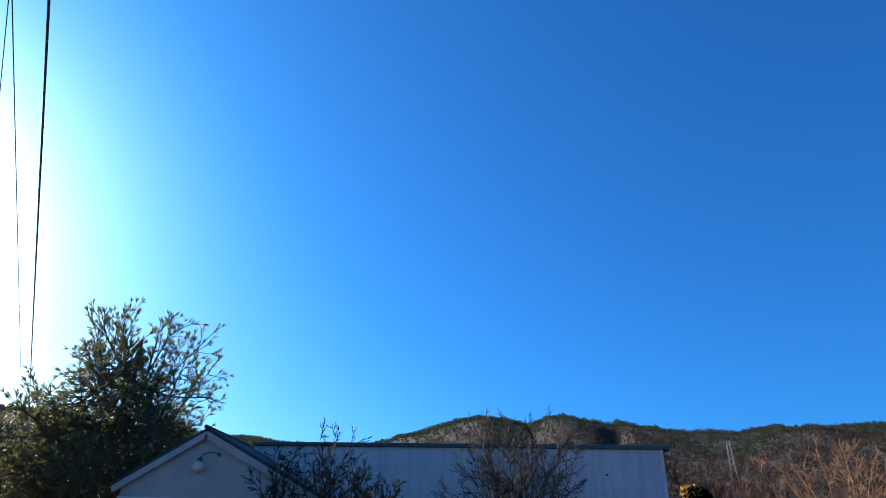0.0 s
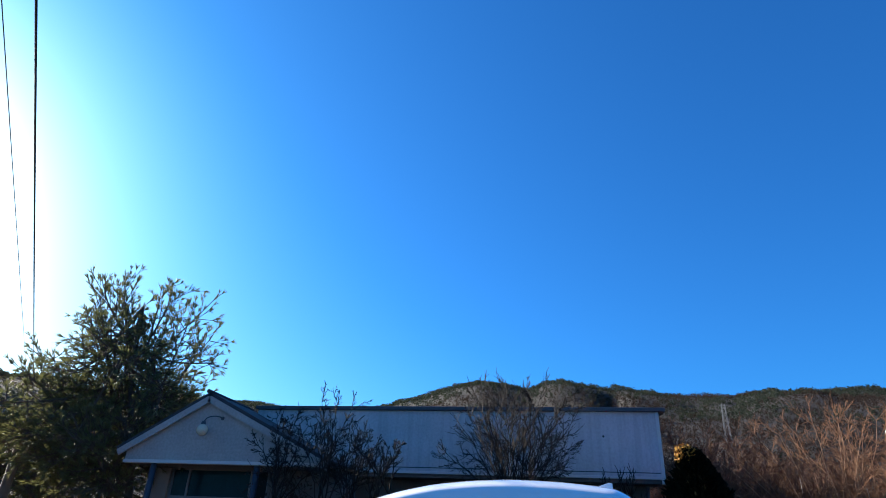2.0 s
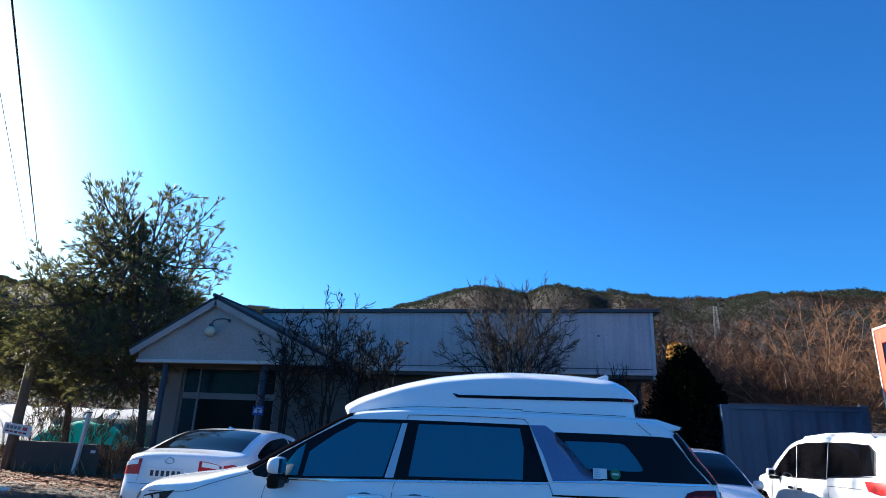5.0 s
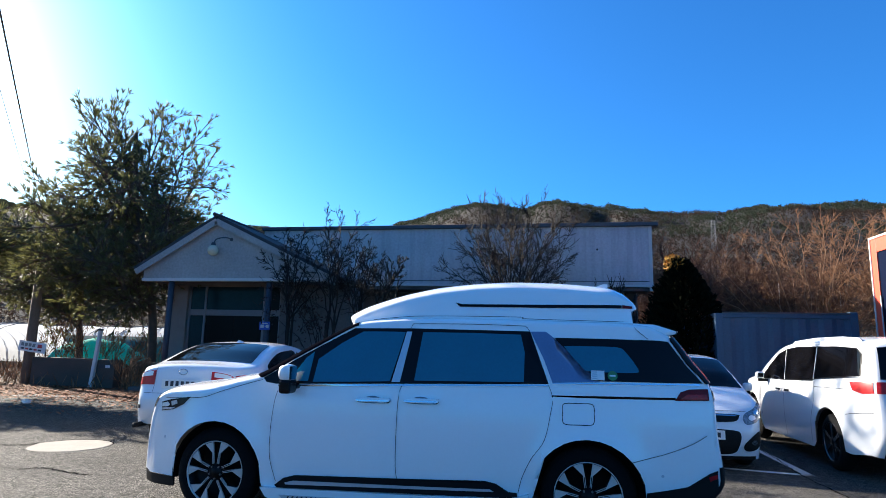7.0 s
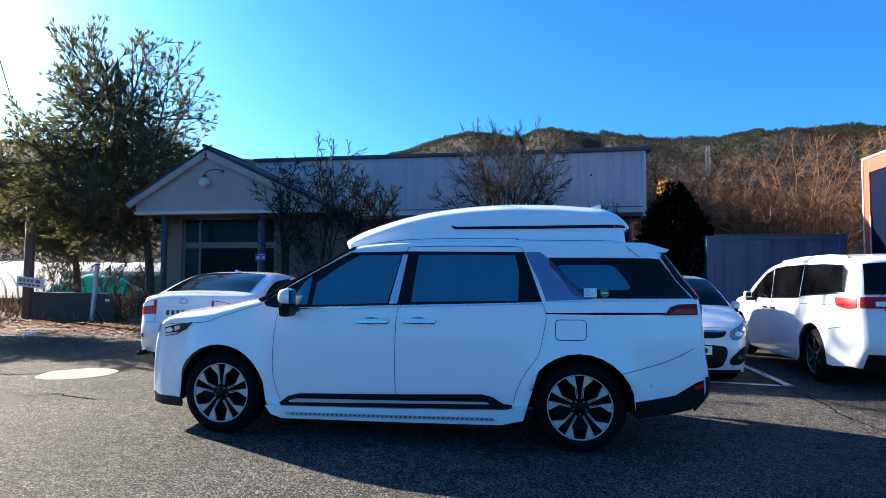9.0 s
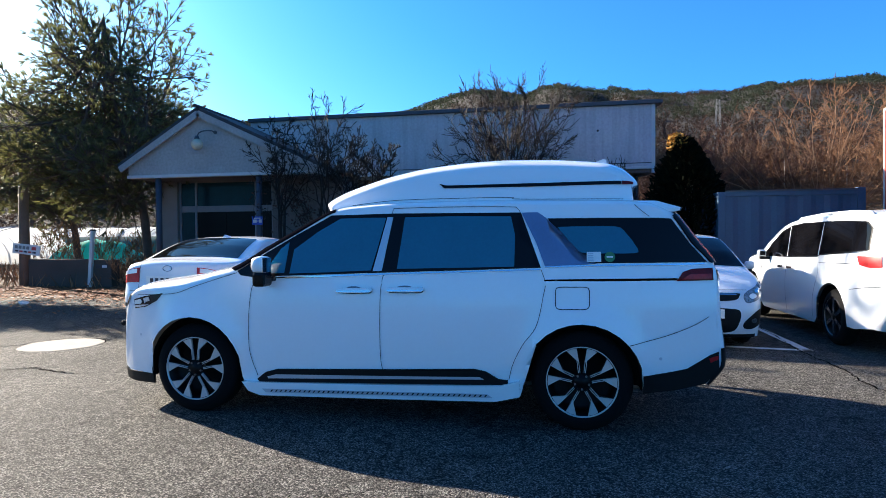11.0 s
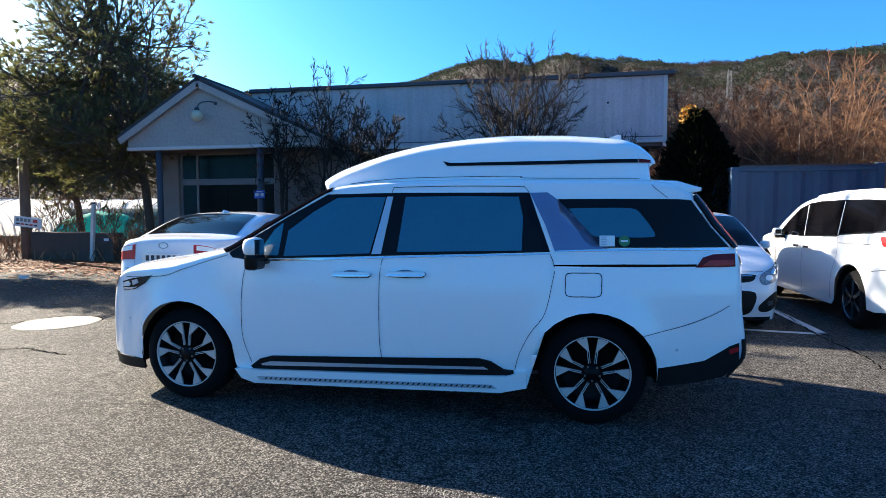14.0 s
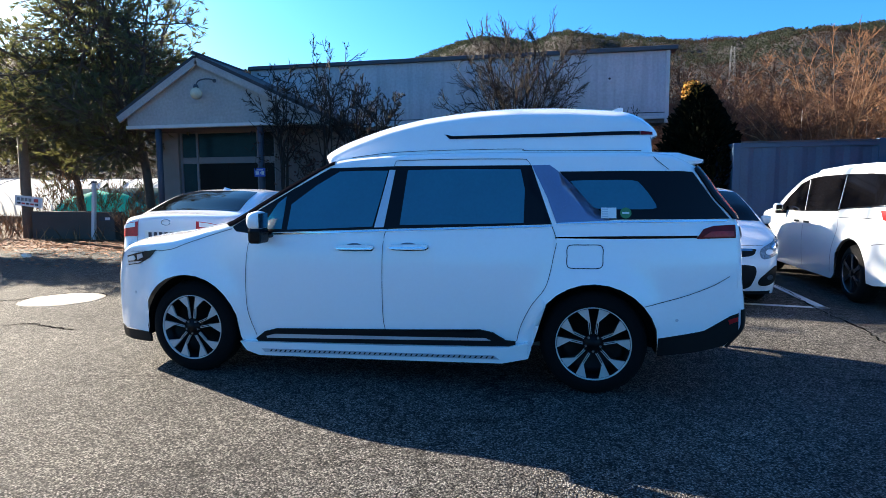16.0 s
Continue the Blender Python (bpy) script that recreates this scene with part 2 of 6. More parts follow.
def sheet(outline, surface, step=0.12, depth=0.0):
    """An outline in (u, w) laid on a curved surface; its rim turns in by depth."""
    bm = bmesh.new()
    vs = [bm.verts.new((u, 0, w)) for u, w in outline]
    f = bm.faces.new(vs)
    bmesh.ops.triangulate(bm, faces=[f])
    us, ws = [p[0] for p in outline], [p[1] for p in outline]
    for lo, hi, n in ((min(us), max(us), (1, 0, 0)), (min(ws), max(ws), (0, 0, 1))):
        k = math.floor(lo / step) + 1
        while k * step < hi:
            bmesh.ops.bisect_plane(bm, geom=bm.verts[:] + bm.edges[:] + bm.faces[:], dist=1e-5, plane_co=Vector(n) * k * step, plane_no=n)
            k += 1
    rim = [e for e in bm.edges if e.is_boundary] if depth else []
    for v in bm.verts:
        v.co = surface(v.co.x, v.co.z)
    if depth:
        for e in rim:
            e.smooth = False
        r = bmesh.ops.extrude_edge_only(bm, edges=rim)
        for v in r["geom"]:
            if isinstance(v, bmesh.types.BMVert):
                v.co.y += depth
    bmesh.ops.recalc_face_normals(bm, faces=bm.faces)
    return bm


def ribbon(pts, width, surface):
    """A thin band along a line in (u, w), laid on a surface."""
    V = []
    for i, p in enumerate(pts):
        a, b = Vector(pts[max(i - 1, 0)]), Vector(pts[min(i + 1, len(pts) - 1)])
        d = (b - a).normalized()
        n = Vector((-d.y, d.x)) * width / 2
        V += [tuple(surface(p[0] + n.x, p[1] + n.y)), tuple(surface(p[0] - n.x, p[1] - n.y))]
    return raw(V, [(2 * i, 2 * i + 1, 2 * i + 3, 2 * i + 2) for i in range(len(pts) - 1)])


def curve_through(pts, per=6, closed=False):
    """Points along a smooth line through the given ones."""
    out, n = [], len(pts)
    for i in range(n if closed else n - 1):
        q = [pts[(i + k) % n] if closed else pts[min(max(i + k, 0), n - 1)] for k in (-1, 0, 1, 2)]
        for j in range(per):
            t = j / per
            out.append(tuple(0.5 * (2 * b + (c - a) * t + (2 * a - 5 * b + 4 * c - d) * t * t + (3 * b - a - 3 * c + d) * t ** 3) for a, b, c, d in zip(*q)))
    if not closed:
        out.append(tuple(pts[-1]))
    return out


class Shell:
    """A car's skin: two sides, and a skin across from side to side along keys of (x, z at the side, x, z at the middle)."""

    def __init__(self, side, keys, half, power=2.4):
        self.side, self.keys, self.half, self.power = side, keys, half, power

    def key(self, t):
        k = self.keys
        i = min(max(int(math.floor(t)), 0), len(k) - 2)
        u = t - i
        q = [k[min(max(i + j, 0), len(k) - 1)] for j in (-1, 0, 1, 2)]
        cr = [0.5 * (2 * b + (c - a) * u + (2 * a - 5 * b + 4 * c - d) * u * u + (3 * b - a - 3 * c + d) * u ** 3) for a, b, c, d in zip(*q)]
        li = [b + (c - b) * u for a, b, c, d in zip(*q)]
        return [0.6 * a + 0.4 * b for a, b in zip(cr, li)]

    def at(self, t, v):
        xs, zs, xc, zc = self.key(t)
        a = max(0.0, 1 - abs(v))
        f = (1 - (1 - a) ** self.power) ** (1 / self.power)
        y0 = self.side(xs, zs)
        y = y0 + (self.half - y0) * a
        return Vector((xs + (xc - xs) * f, y if v < 0 else 2 * self.half - y, zs + (zc - zs) * f))

    def normal(self, t, v):
        e = 1e-3
        v = min(max(v, -0.995), 0.995)
        n = (self.at(t + e, v) - self.at(t - e, v)).cross(self.at(t, v + e) - self.at(t, v - e))
        n.normalize()
        return n

    def flank(self, off=0.0, far=False):
        def f(x, z):
            y = self.side(x, z) - off
            return Vector((x, 2 * self.half - y if far else y, z))
        return f

    def skin(self, t0, t1, v0=-1.0, v1=1.0, off=0.0, nt=0, nv=18):
        nt = (nt or max(2, int((t1 - t0) * 5))) * (2 if off else 1)
        nv *= 2 if off else 1
        rows = []
        for i in range(nt + 1):
            t = t0 + (t1 - t0) * i / nt
            row = []
            for j in range(nv + 1):
                s = -1 + 2 * j / nv
                v = math.copysign(1 - (1 - abs(s)) ** 2.0, s) if v0 == -1.0 else s
                v = v0 + (v1 - v0) * (v + 1) / 2
                p = self.at(t, v)
                if off:
                    p = p + self.normal(t, v) * off
                row.append(tuple(p))
            rows.append(row)
        V = [p for r in rows for p in r]
        w = nv + 1
        F = [(i * w + j, i * w + j + 1, (i + 1) * w + j + 1, (i + 1) * w + j) for i in range(nt) for j in range(nv)]
        return raw(V, F)

    def body(self, below, step=0.07):
        """The whole body: both sides (the keys' line above, `below` from rear to front under it) and the skin across."""
        n = (len(self.keys) - 1) * 5
        line = [tuple(self.key(i / 5)[:2]) for i in range(n + 1)]
        outline = line + below
        bm = self.skin(0, len(self.keys) - 1, nt=n)
        for far in (False, True):
            s = sheet(outline, self.flank(0, far), step)
            me = bpy.data.meshes.new("tmp")
            s.to_mesh(me)
            s.free()
            bm.from_mesh(me)
            bpy.data.meshes.remove(me)
        # a floor under the car
        x0, x1 = below[0][0], below[-1][0]
        z = 0.28
        vs = [bm.verts.new(p) for p in ((x1, 0.25, z), (x0, 0.25, z), (x0, 2 * self.half - 0.25, z), (x1, 2 * self.half - 0.25, z))]
        bm.faces.new(vs)
        bmesh.ops.recalc_face_normals(bm, faces=bm.faces)
        return bm


def arch(cx, cz, r, z0, n=16):
    """A wheel arch's points from its rear foot to its front foot, at height z0."""
    a0 = math.asin((z0 - cz) / r)
    return [(cx + r * math.cos(a0 + (math.pi - 2 * a0) * i / n), cz + r * math.sin(a0 + (math.pi - 2 * a0) * i / n)) for i in range(n + 1)]


def wheel(parent, x, y, r, rim_r, facing=-1, spokes=10, style="petal", z=None, width=0.23, face=None):
    """A tyre on an alloy wheel whose face looks along facing * y."""
    z = z or r
    s = facing
    prof = [(rim_r, 0.0), (rim_r + 0.012, -0.012), (rim_r + 0.05, -0.004), (r - 0.03, 0.012), (r - 0.008, 0.03), (r, 0.06), (r, width - 0.06), (r - 0.02, width - 0.01), (rim_r, width)]
    at = Matrix.Translation((x, y, z))
    turn = Matrix.Rotation(0 if s < 0 else math.pi, 4, "Z")
    barrel = lathe([(rim_r + 0.003, 0.005), (rim_r - 0.012, 0.012), (rim_r - 0.02, 0.09), (rim_r - 0.06, 0.12), (0.02, 0.12)], 40)
    w = part("wheel", barrel, M_RIMBLACK, parent, smooth=True)
    w.matrix_basis = at @ turn
    part("tyre", lathe(prof, 48), M_TYRE, w, "black rubber tyre", True)
    part("rim", lathe([(rim_r + 0.002, 0.01), (rim_r + 0.002, -0.006), (rim_r - 0.005, -0.006), (rim_r - 0.007, 0.012)], 48), face or M_RIM, w, smooth=True)
    o = rim_r - 0.010
    polar = lambda r, a: (r * math.sin(radians(a)), r * math.cos(radians(a)))

    def joined(shapes, y0, y1):
        bm = bmesh.new()
        for pts in shapes:
            b = slab(pts, y0, y1)
            me = bpy.data.meshes.new("tmp")
            b.to_mesh(me)
            b.free()
            bm.from_mesh(me)
            bpy.data.meshes.remove(me)
        return bm
    if style == "petal":
        back, petals, lines = [], [], []
        for i in range(10):                # five pairs of spokes, each a broad wedge on two thin ribs
            c, k = 72 * (i // 2), 1 if i % 2 else -1
            back.append([polar(0.04, c + k * 2), polar(0.04, c + k * 30), polar(o * 0.62, c + k * 13.2), polar(o, c + k * 25), polar(o, c + k * 9), polar(o * 0.62, c + k * 8)][::k])
            petals.append([polar(o, c + k * 8.6), polar(o, c + k * 17), polar(o, c + k * 26), polar(o * 0.65, c + k * 13.2), polar(o * 0.60, c + k * 10.6), polar(o * 0.64, c + k * 8.2)][::k])
            for a0, a1 in ((8.6, 11.5), (12.8, 20.5)):
                p0, p1 = Vector(polar(o * 0.29, c + k * a1)), Vector(polar(o * 0.635, c + k * a0))
                t = (p1 - p0).orthogonal().normalized() * 0.0021
                lines.append([tuple(p0 - t), tuple(p0 + t), tuple(p1 + t), tuple(p1 - t)])
        part("spoke_disc", joined(back, 0.014, 0.05), M_RIMBLACK, w)
        for k, pts in enumerate(petals):
            part("spoke", joined([pts, lines[2 * k], lines[2 * k + 1]], 0.003, 0.02), M_RIM, w)
        for i in range(5):
            a = radians(72 * i + 36)
            n = part("wheel_nut", lathe([(0.0, -0.004), (0.008, -0.004), (0.009, 0.02)], 6), M_STEELNUT, w)
            n.matrix_basis = pose(0.052 * math.sin(a), 0, 0.052 * math.cos(a))
    else:
        part("spoke_star", joined([[tuple(Matrix.Rotation(2 * math.pi * i / spokes, 2) @ Vector(p)) for p in ((-0.02, 0.04), (0.02, 0.04), (0.028, o), (-0.028, o))] for i in range(spokes)], 0.004, 0.03), face or M_RIM, w)
    cap = lathe([(0.0, -0.004), (0.03, -0.004), (0.036, 0.004), (0.058, 0.008), (0.06, 0.03)], 24)
    part("hub_cap", cap, M_RIMBLACK, w, smooth=True)
    return w


def plate(parent, x0, x1, y, z0, z1, m=None, on="y"):
    """A number plate with plain bars."""
    p = part("number_plate", box(x0, x1, y - 0.012, y, z0, z1, bevel=0.003), M_PLATE, parent, "white plate with dark bars")
    n = 6
    w = (x1 - x0) / (n + 1.2)
    for i in range(n):
        a = x0 + w * (0.75 + i * 1.02)
        part("plate_bar", box(a, a + w * 0.6, y - 0.015, y - 0.0125, z0 + 0.025, z1 - 0.025), M_BARS, p)
    if m is not None:
        p.matrix_basis = m
    return p


# ---- the white van with the raised roof ----
def van_side(x, z):
    y = 0.0
    if z > 1.13:
        y += 0.03 + 0.27 * (z - 1.13)
    elif z > 0.75:
        y += 0.03 * ((z - 0.75) / 0.38) ** 2
    else:
        y += 0.02 * ((0.75 - z) / 0.4) ** 2
    if x < -1.6:
        y += 0.30 * ((-1.6 - x) / 0.85) ** 2
    if x > 1.9:
        y += 0.14 * ((x - 1.9) / 0.7) ** 2
    for cx in (-1.545, 1.545):              # soft flare round the arches
        d = math.hypot(x - cx, z - 0.365)
        y -= 0.034 * math.exp(-((d - 0.43) / 0.085) ** 2) * min(1.0, max(0.0, (z - 0.30) / 0.3))
    y += 0.012 * math.exp(-((z - 1.075) / 0.03) ** 2) * (1 if -1.5 < x else 0)
    return y


# Darker than the white body: the shade inside the handle cups, as a colour.
M_CUPSHADE = mat("shaded_recess", (0.13, 0.14, 0.17), 0.4, var=0.05)


def build_van():
    top = thing("minivan", pose(0, 0, 0), "white minivan with a raised roof and tinted windows on the asphalt", "minivan")
    keys = [(-2.34, 0.215, -2.40, 0.20), (-2.365, 0.30, -2.43, 0.30), (-2.31, 0.58, -2.44, 0.58), (-2.25, 0.78, -2.43, 0.80),
            (-2.185, 0.93, -2.37, 0.965), (-2.05, 0.985, -2.20, 1.06), (-1.65, 1.02, -1.75, 1.125), (-1.40, 1.09, -1.52, 1.175),
            (-1.15, 1.172, -1.30, 1.215), (-0.905, 1.327, -1.02, 1.37), (-0.684, 1.455, -0.78, 1.51), (-0.39, 1.62, -0.42, 1.68),
            (-0.15, 1.649, -0.15, 1.715), (0.107, 1.666, 0.1, 1.735), (0.6, 1.671, 0.6, 1.75), (1.1, 1.664, 1.1, 1.745),
            (1.75, 1.655, 1.75, 1.73), (2.04, 1.635, 2.08, 1.70), (2.19, 1.554, 2.26, 1.60), (2.31, 1.371, 2.42, 1.40), (2.43, 1.235, 2.52, 1.25),
            (2.462, 1.10, 2.56, 1.10), (2.475, 0.81, 2.57, 0.84), (2.50, 0.616, 2.60, 0.62), (2.498, 0.50, 2.59, 0.46), (2.40, 0.375, 2.47, 0.33)]
    sh = Shell(van_side, keys, 0.985)
    below = [(2.2, 0.335), (1.978, 0.302)] + arch(1.545, 0.365, 0.428, 0.31) + [(1.1, 0.24), (-1.09, 0.24)] + arch(-1.545, 0.365, 0.428, 0.31) + [(-1.98, 0.25), (-2.25, 0.21)]
    part("body", sh.body(below), M_PEARL, top, "glossy white body", True)
    near = lambda off: sh.flank(off)
    far = lambda off: sh.flank(off, True)

    def both(name, outline, off, material, label="", depth=0.0, step=0.12, only_near=False, parent=top):
        ob = part(name, sheet(outline, near(off), step, depth), material, parent, label, True)
        if not only_near:
            part(name, sheet(outline, far(off), step, -depth), material, parent, label, True)
        return ob

    both("window_band", [(-1.162, 1.164), (-0.904, 1.322), (-0.683, 1.449), (-0.399, 1.605), (0.11, 1.613), (1.106, 1.606), (1.18, 1.40), (1.254, 1.194), (0.798, 1.178), (0.137, 1.158), (-0.474, 1.138), (-1.039, 1.118), (-1.13, 1.130)],
         0.003, M_BLACK, "gloss black window surround", 0.004)
    both("front_door_glass", curve_through([(-0.71, 1.146), (-0.69, 1.335), (-0.50, 1.475), (-0.321, 1.578), (-0.1, 1.582), (0.055, 1.58), (0.01, 1.38), (-0.04, 1.172), (-0.4, 1.156)], 1, True), 0.006, M_GLASS, "tinted door glass coloured with the sky's blue", 0.003)
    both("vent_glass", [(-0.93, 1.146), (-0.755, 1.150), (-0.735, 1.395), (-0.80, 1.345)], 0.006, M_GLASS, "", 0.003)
    both("pillar_strip", [(0.066, 1.585), (0.112, 1.585), (0.047, 1.168), (-0.025, 1.166)], 0.008, M_SILVER, "satin silver pillar trim", 0.006)
    both("sliding_door_glass", [(0.207, 1.582), (0.62, 1.584), (1.031, 1.577), (1.064, 1.437), (1.06, 1.202), (0.6, 1.192), (0.166, 1.184)], 0.006, M_GLASS, "tinted sliding door glass coloured with the sky's blue", 0.003)
    fin = both("rear_pillar_trim", [(1.11, 1.604), (1.232, 1.606), (1.287, 1.566), (1.38, 1.425), (1.489, 1.265), (1.542, 1.234), (1.647, 1.222), (1.285, 1.203), (1.22, 1.377)], 0.006, M_SATIN, "satin silver pillar panel with raised marks", 0.005)
    for i in range(6):                     # raised slanted marks of the pillar panel
        for j in range(2):
            x, z = 1.205 + i * 0.026 + j * 0.035, 1.53 - i * 0.043
            bm = sheet([(x - 0.022, z - 0.006), (x + 0.012, z + 0.008), (x + 0.022, z + 0.003), (x - 0.01, z - 0.012)], near(0.010), 0.2, 0.005)
            part("raised_mark", bm, M_SATIN, fin)
    both("quarter_band", [(1.303, 1.558), (1.7, 1.557), (2.10, 1.552), (2.183, 1.545), (2.303, 1.366), (2.42, 1.232), (1.9, 1.229), (1.572, 1.226), (1.516, 1.253), (1.41, 1.405)], 0.0035, M_BLACK, "gloss black rear quarter", 0.004)
    both("quarter_glass", curve_through([(1.40, 1.493), (1.60, 1.495), (1.79, 1.492), (1.851, 1.458), (1.941, 1.328), (1.916, 1.298), (1.75, 1.297), (1.572, 1.299), (1.516, 1.329), (1.393, 1.47)], 2, True), 0.007, M_GLASS, "tinted quarter glass coloured with the sky's blue", 0.003)
    both("belt_strip", [(1.278, 1.108), (1.75, 1.117), (2.205, 1.122), (2.205, 1.106), (1.75, 1.098), (1.278, 1.088)], 0.004, M_BLACK, "black belt strip", 0.003)
    both("belt_chrome", [(1.284, 1.208), (1.85, 1.220), (2.40, 1.226), (2.40, 1.216), (1.85, 1.210), (1.285, 1.197)], 0.006, M_CHROME, "chrome belt strip", 0.004)
    both("belt_seal", [(-1.02, 1.112), (0.137, 1.153), (1.25, 1.187), (1.25, 1.178), (0.137, 1.142), (-1.02, 1.100)], 0.006, M_CHROME, "", 0.004)
    both("tail_lamp", [(2.199, 1.1), (2.245, 1.165), (2.311, 1.186), (2.455, 1.192), (2.458, 1.105)], 0.008, M_REDDARK, "dark red tail lamp", 0.01, 0.05)
    for name, pts in (("door_gap", [(-1.01, 1.105), (-1.035, 0.959), (-1.049, 0.741), (-1.039, 0.52), (-0.984, 0.332)]),
                      ("door_gap", [(0.086, 1.162), (0.047, 1.076), (0.039, 0.766), (0.041, 0.513), (0.054, 0.414)]),
                      ("door_gap", [(1.254, 1.183), (1.286, 1.087), (1.272, 0.99), (1.221, 0.774), (1.121, 0.632), (1.05, 0.487), (1.019, 0.369)]),
                      ("bonnet_gap", [(-2.134, 0.955), (-1.921, 0.966), (-1.70, 0.984), (-1.56, 1.03), (-1.40, 1.082), (-1.165, 1.15)]),
                      ("bumper_gap", [(1.87, 0.648), (2.1, 0.71), (2.30, 0.785), (2.42, 0.85)]),
                      ("door_gap", [(0.10, 1.60), (0.112, 1.642), (0.16, 1.653), (0.6, 1.657), (1.02, 1.650), (1.075, 1.64), (1.10, 1.61)]),
                      ("tailgate_gap", [(1.93, 1.652), (1.96, 1.62), (2.03, 1.562)])):
        for surf in (near(0.0055), far(0.0055)):
            part(name, ribbon(curve_through(pts, 8), 0.0042, surf), M_SEAM, top)
    part("fuel_flap_gap", ribbon(curve_through([(1.36, 0.98), (1.36, 1.03), (1.385, 1.052), (1.48, 1.054), (1.573, 1.054), (1.598, 1.03), (1.598, 0.98), (1.596, 0.92), (1.568, 0.898), (1.48, 0.896), (1.385, 0.896), (1.359, 0.921), (1.36, 0.98)], 4), 0.006, near(0.003)), M_SEAM, top)
    both("sill_cladding", [(-0.986, 0.304), (-0.91, 0.362), (-0.813, 0.389), (0.132, 0.417), (0.761, 0.442), (0.85, 0.425), (0.943, 0.37), (1.011, 0.365), (1.011, 0.331), (0.882, 0.325), (-0.965, 0.282)], 0.02, M_PLASTIC, "black plastic sill cladding", 0.025)
    both("sill_chrome", [(-0.894, 0.328), (-0.82, 0.348), (0.13, 0.367), (0.801, 0.384), (0.834, 0.367), (0.129, 0.345), (-0.886, 0.314)], 0.026, M_SILVER, "satin chrome sill strip", 0.008)
    # side step
    both("side_step", [(-1.105, 0.285), (-1.013, 0.283), (0.128, 0.303), (0.962, 0.328), (1.10, 0.368), (1.10, 0.25), (0.921, 0.207), (0.122, 0.192), (-0.953, 0.178), (-1.055, 0.212)], 0.05, M_PEARL, "white side step", 0.07)
    both("step_insert", [(-0.93, 0.235), (0.12, 0.252), (0.86, 0.265), (0.90, 0.237), (0.12, 0.222), (-0.90, 0.205)], 0.054, M_SILVER, "ribbed silver step insert", 0.004)
    for i in range(44):
        x = -0.86 + i * 0.0395
        z = 0.222 + (x + 0.9) * 0.0165
        part("step_rib", sheet([(x, z - 0.008), (x + 0.012, z - 0.008), (x + 0.024, z + 0.008), (x + 0.012, z + 0.008)], near(0.058), 0.3, 0.004), M_SEAM, top)
    both("front_lip", [(-2.362, 0.315), (-2.303, 0.290), (-2.1, 0.298), (-1.954, 0.298), (-1.956, 0.22), (-2.23, 0.205), (-2.345, 0.215)], 0.012, M_PLASTIC, "black front lip", 0.02, 0.06)
    both("rear_valance", [(1.9665, 0.43), (2.12, 0.455), (2.265, 0.483), (2.43, 0.579), (2.49, 0.60), (2.495, 0.459), (2.396, 0.375), (2.217, 0.335), (1.9665, 0.302)], 0.008, M_PLASTIC, "black rear valance", 0.02, 0.06)
    part("rear_valance", sh.skin(22.95, 25, -1.0, 1.0, 0.007), M_PLASTIC, top, smooth=True)
    both("rear_reflector", [(2.42, 0.555), (2.485, 0.575), (2.485, 0.545), (2.43, 0.525)], 0.013, M_RED, "", 0.01, 0.05)
    strip = part("lamp_strip", sheet([(2.235, 1.112), (2.29, 1.150), (2.44, 1.152), (2.445, 1.114)], near(0.020), 0.05, 0.003), M_RED, top, "brighter red lamp strip", True)
    lamp = both("headlamp", [(-2.19, 0.915), (-2.062, 0.945), (-1.835, 0.980), (-1.90, 0.915), (-2.02, 0.862), (-2.175, 0.838)], 0.006, M_LENSD, "dark headlamp with silver inserts", 0.012, 0.04)
    part("insert", sheet([(-2.17, 0.866), (-2.06, 0.876), (-1.985, 0.884), (-2.03, 0.866), (-2.17, 0.846)], near(0.010), 0.05, 0.004), M_LENS, lamp, "silver reflector", True)
    part("projector", sheet([(-2.175, 0.905), (-2.10, 0.922), (-2.07, 0.90), (-2.09, 0.882), (-2.172, 0.875)], near(0.012), 0.05, 0.006), M_CLEAR, lamp, "clear projector lens", True)
    part("projector", sheet([(-2.055, 0.93), (-1.99, 0.944), (-1.975, 0.915), (-2.04, 0.89)], near(0.012), 0.05, 0.006), M_LENS, lamp, "", True)
    part("headlamp", sh.skin(3.45, 4.05, -0.985, -0.55, 0.006, 6, 8), M_LENSD, top, smooth=True)
    part("grille", sh.skin(2.3, 3.9, -0.5, 0.5, 0.008, 8, 16), M_LENS, top, "silver grille", True)
    part("lower_grille", sh.skin(0.3, 1.6, -0.7, 0.7, 0.008, 6, 16), M_PLASTIC, top, smooth=True)
    part("windshield", sh.skin(8.1, 10.9, -0.86, 0.90, 0.005, 12, 16), M_SCREEN, top, "tinted windscreen", True)
    part("pillar_cover", sh.skin(7.9, 11.1, -1.0, -0.86, 0.006, 12, 6), M_SCREEN, top, smooth=True)
    part("rear_glass", sh.skin(18.02, 20.05, -1.0, 1.0, 0.005, 10, 18), M_GLASSB, top, "dark tailgate glass", True)
    for lo, hi in ((-1.0, -0.90), (0.90, 0.999)):
        part("pillar_cover", sh.skin(17.95, 20.1, lo, hi, 0.016, 12, 8), M_BLACK, top, "gloss black rear pillar", True)
    part("tail_lamp_bar", sh.skin(20.55, 21.0, -0.96, 0.96, 0.008, 4, 16), M_REDDARK, top, smooth=True)
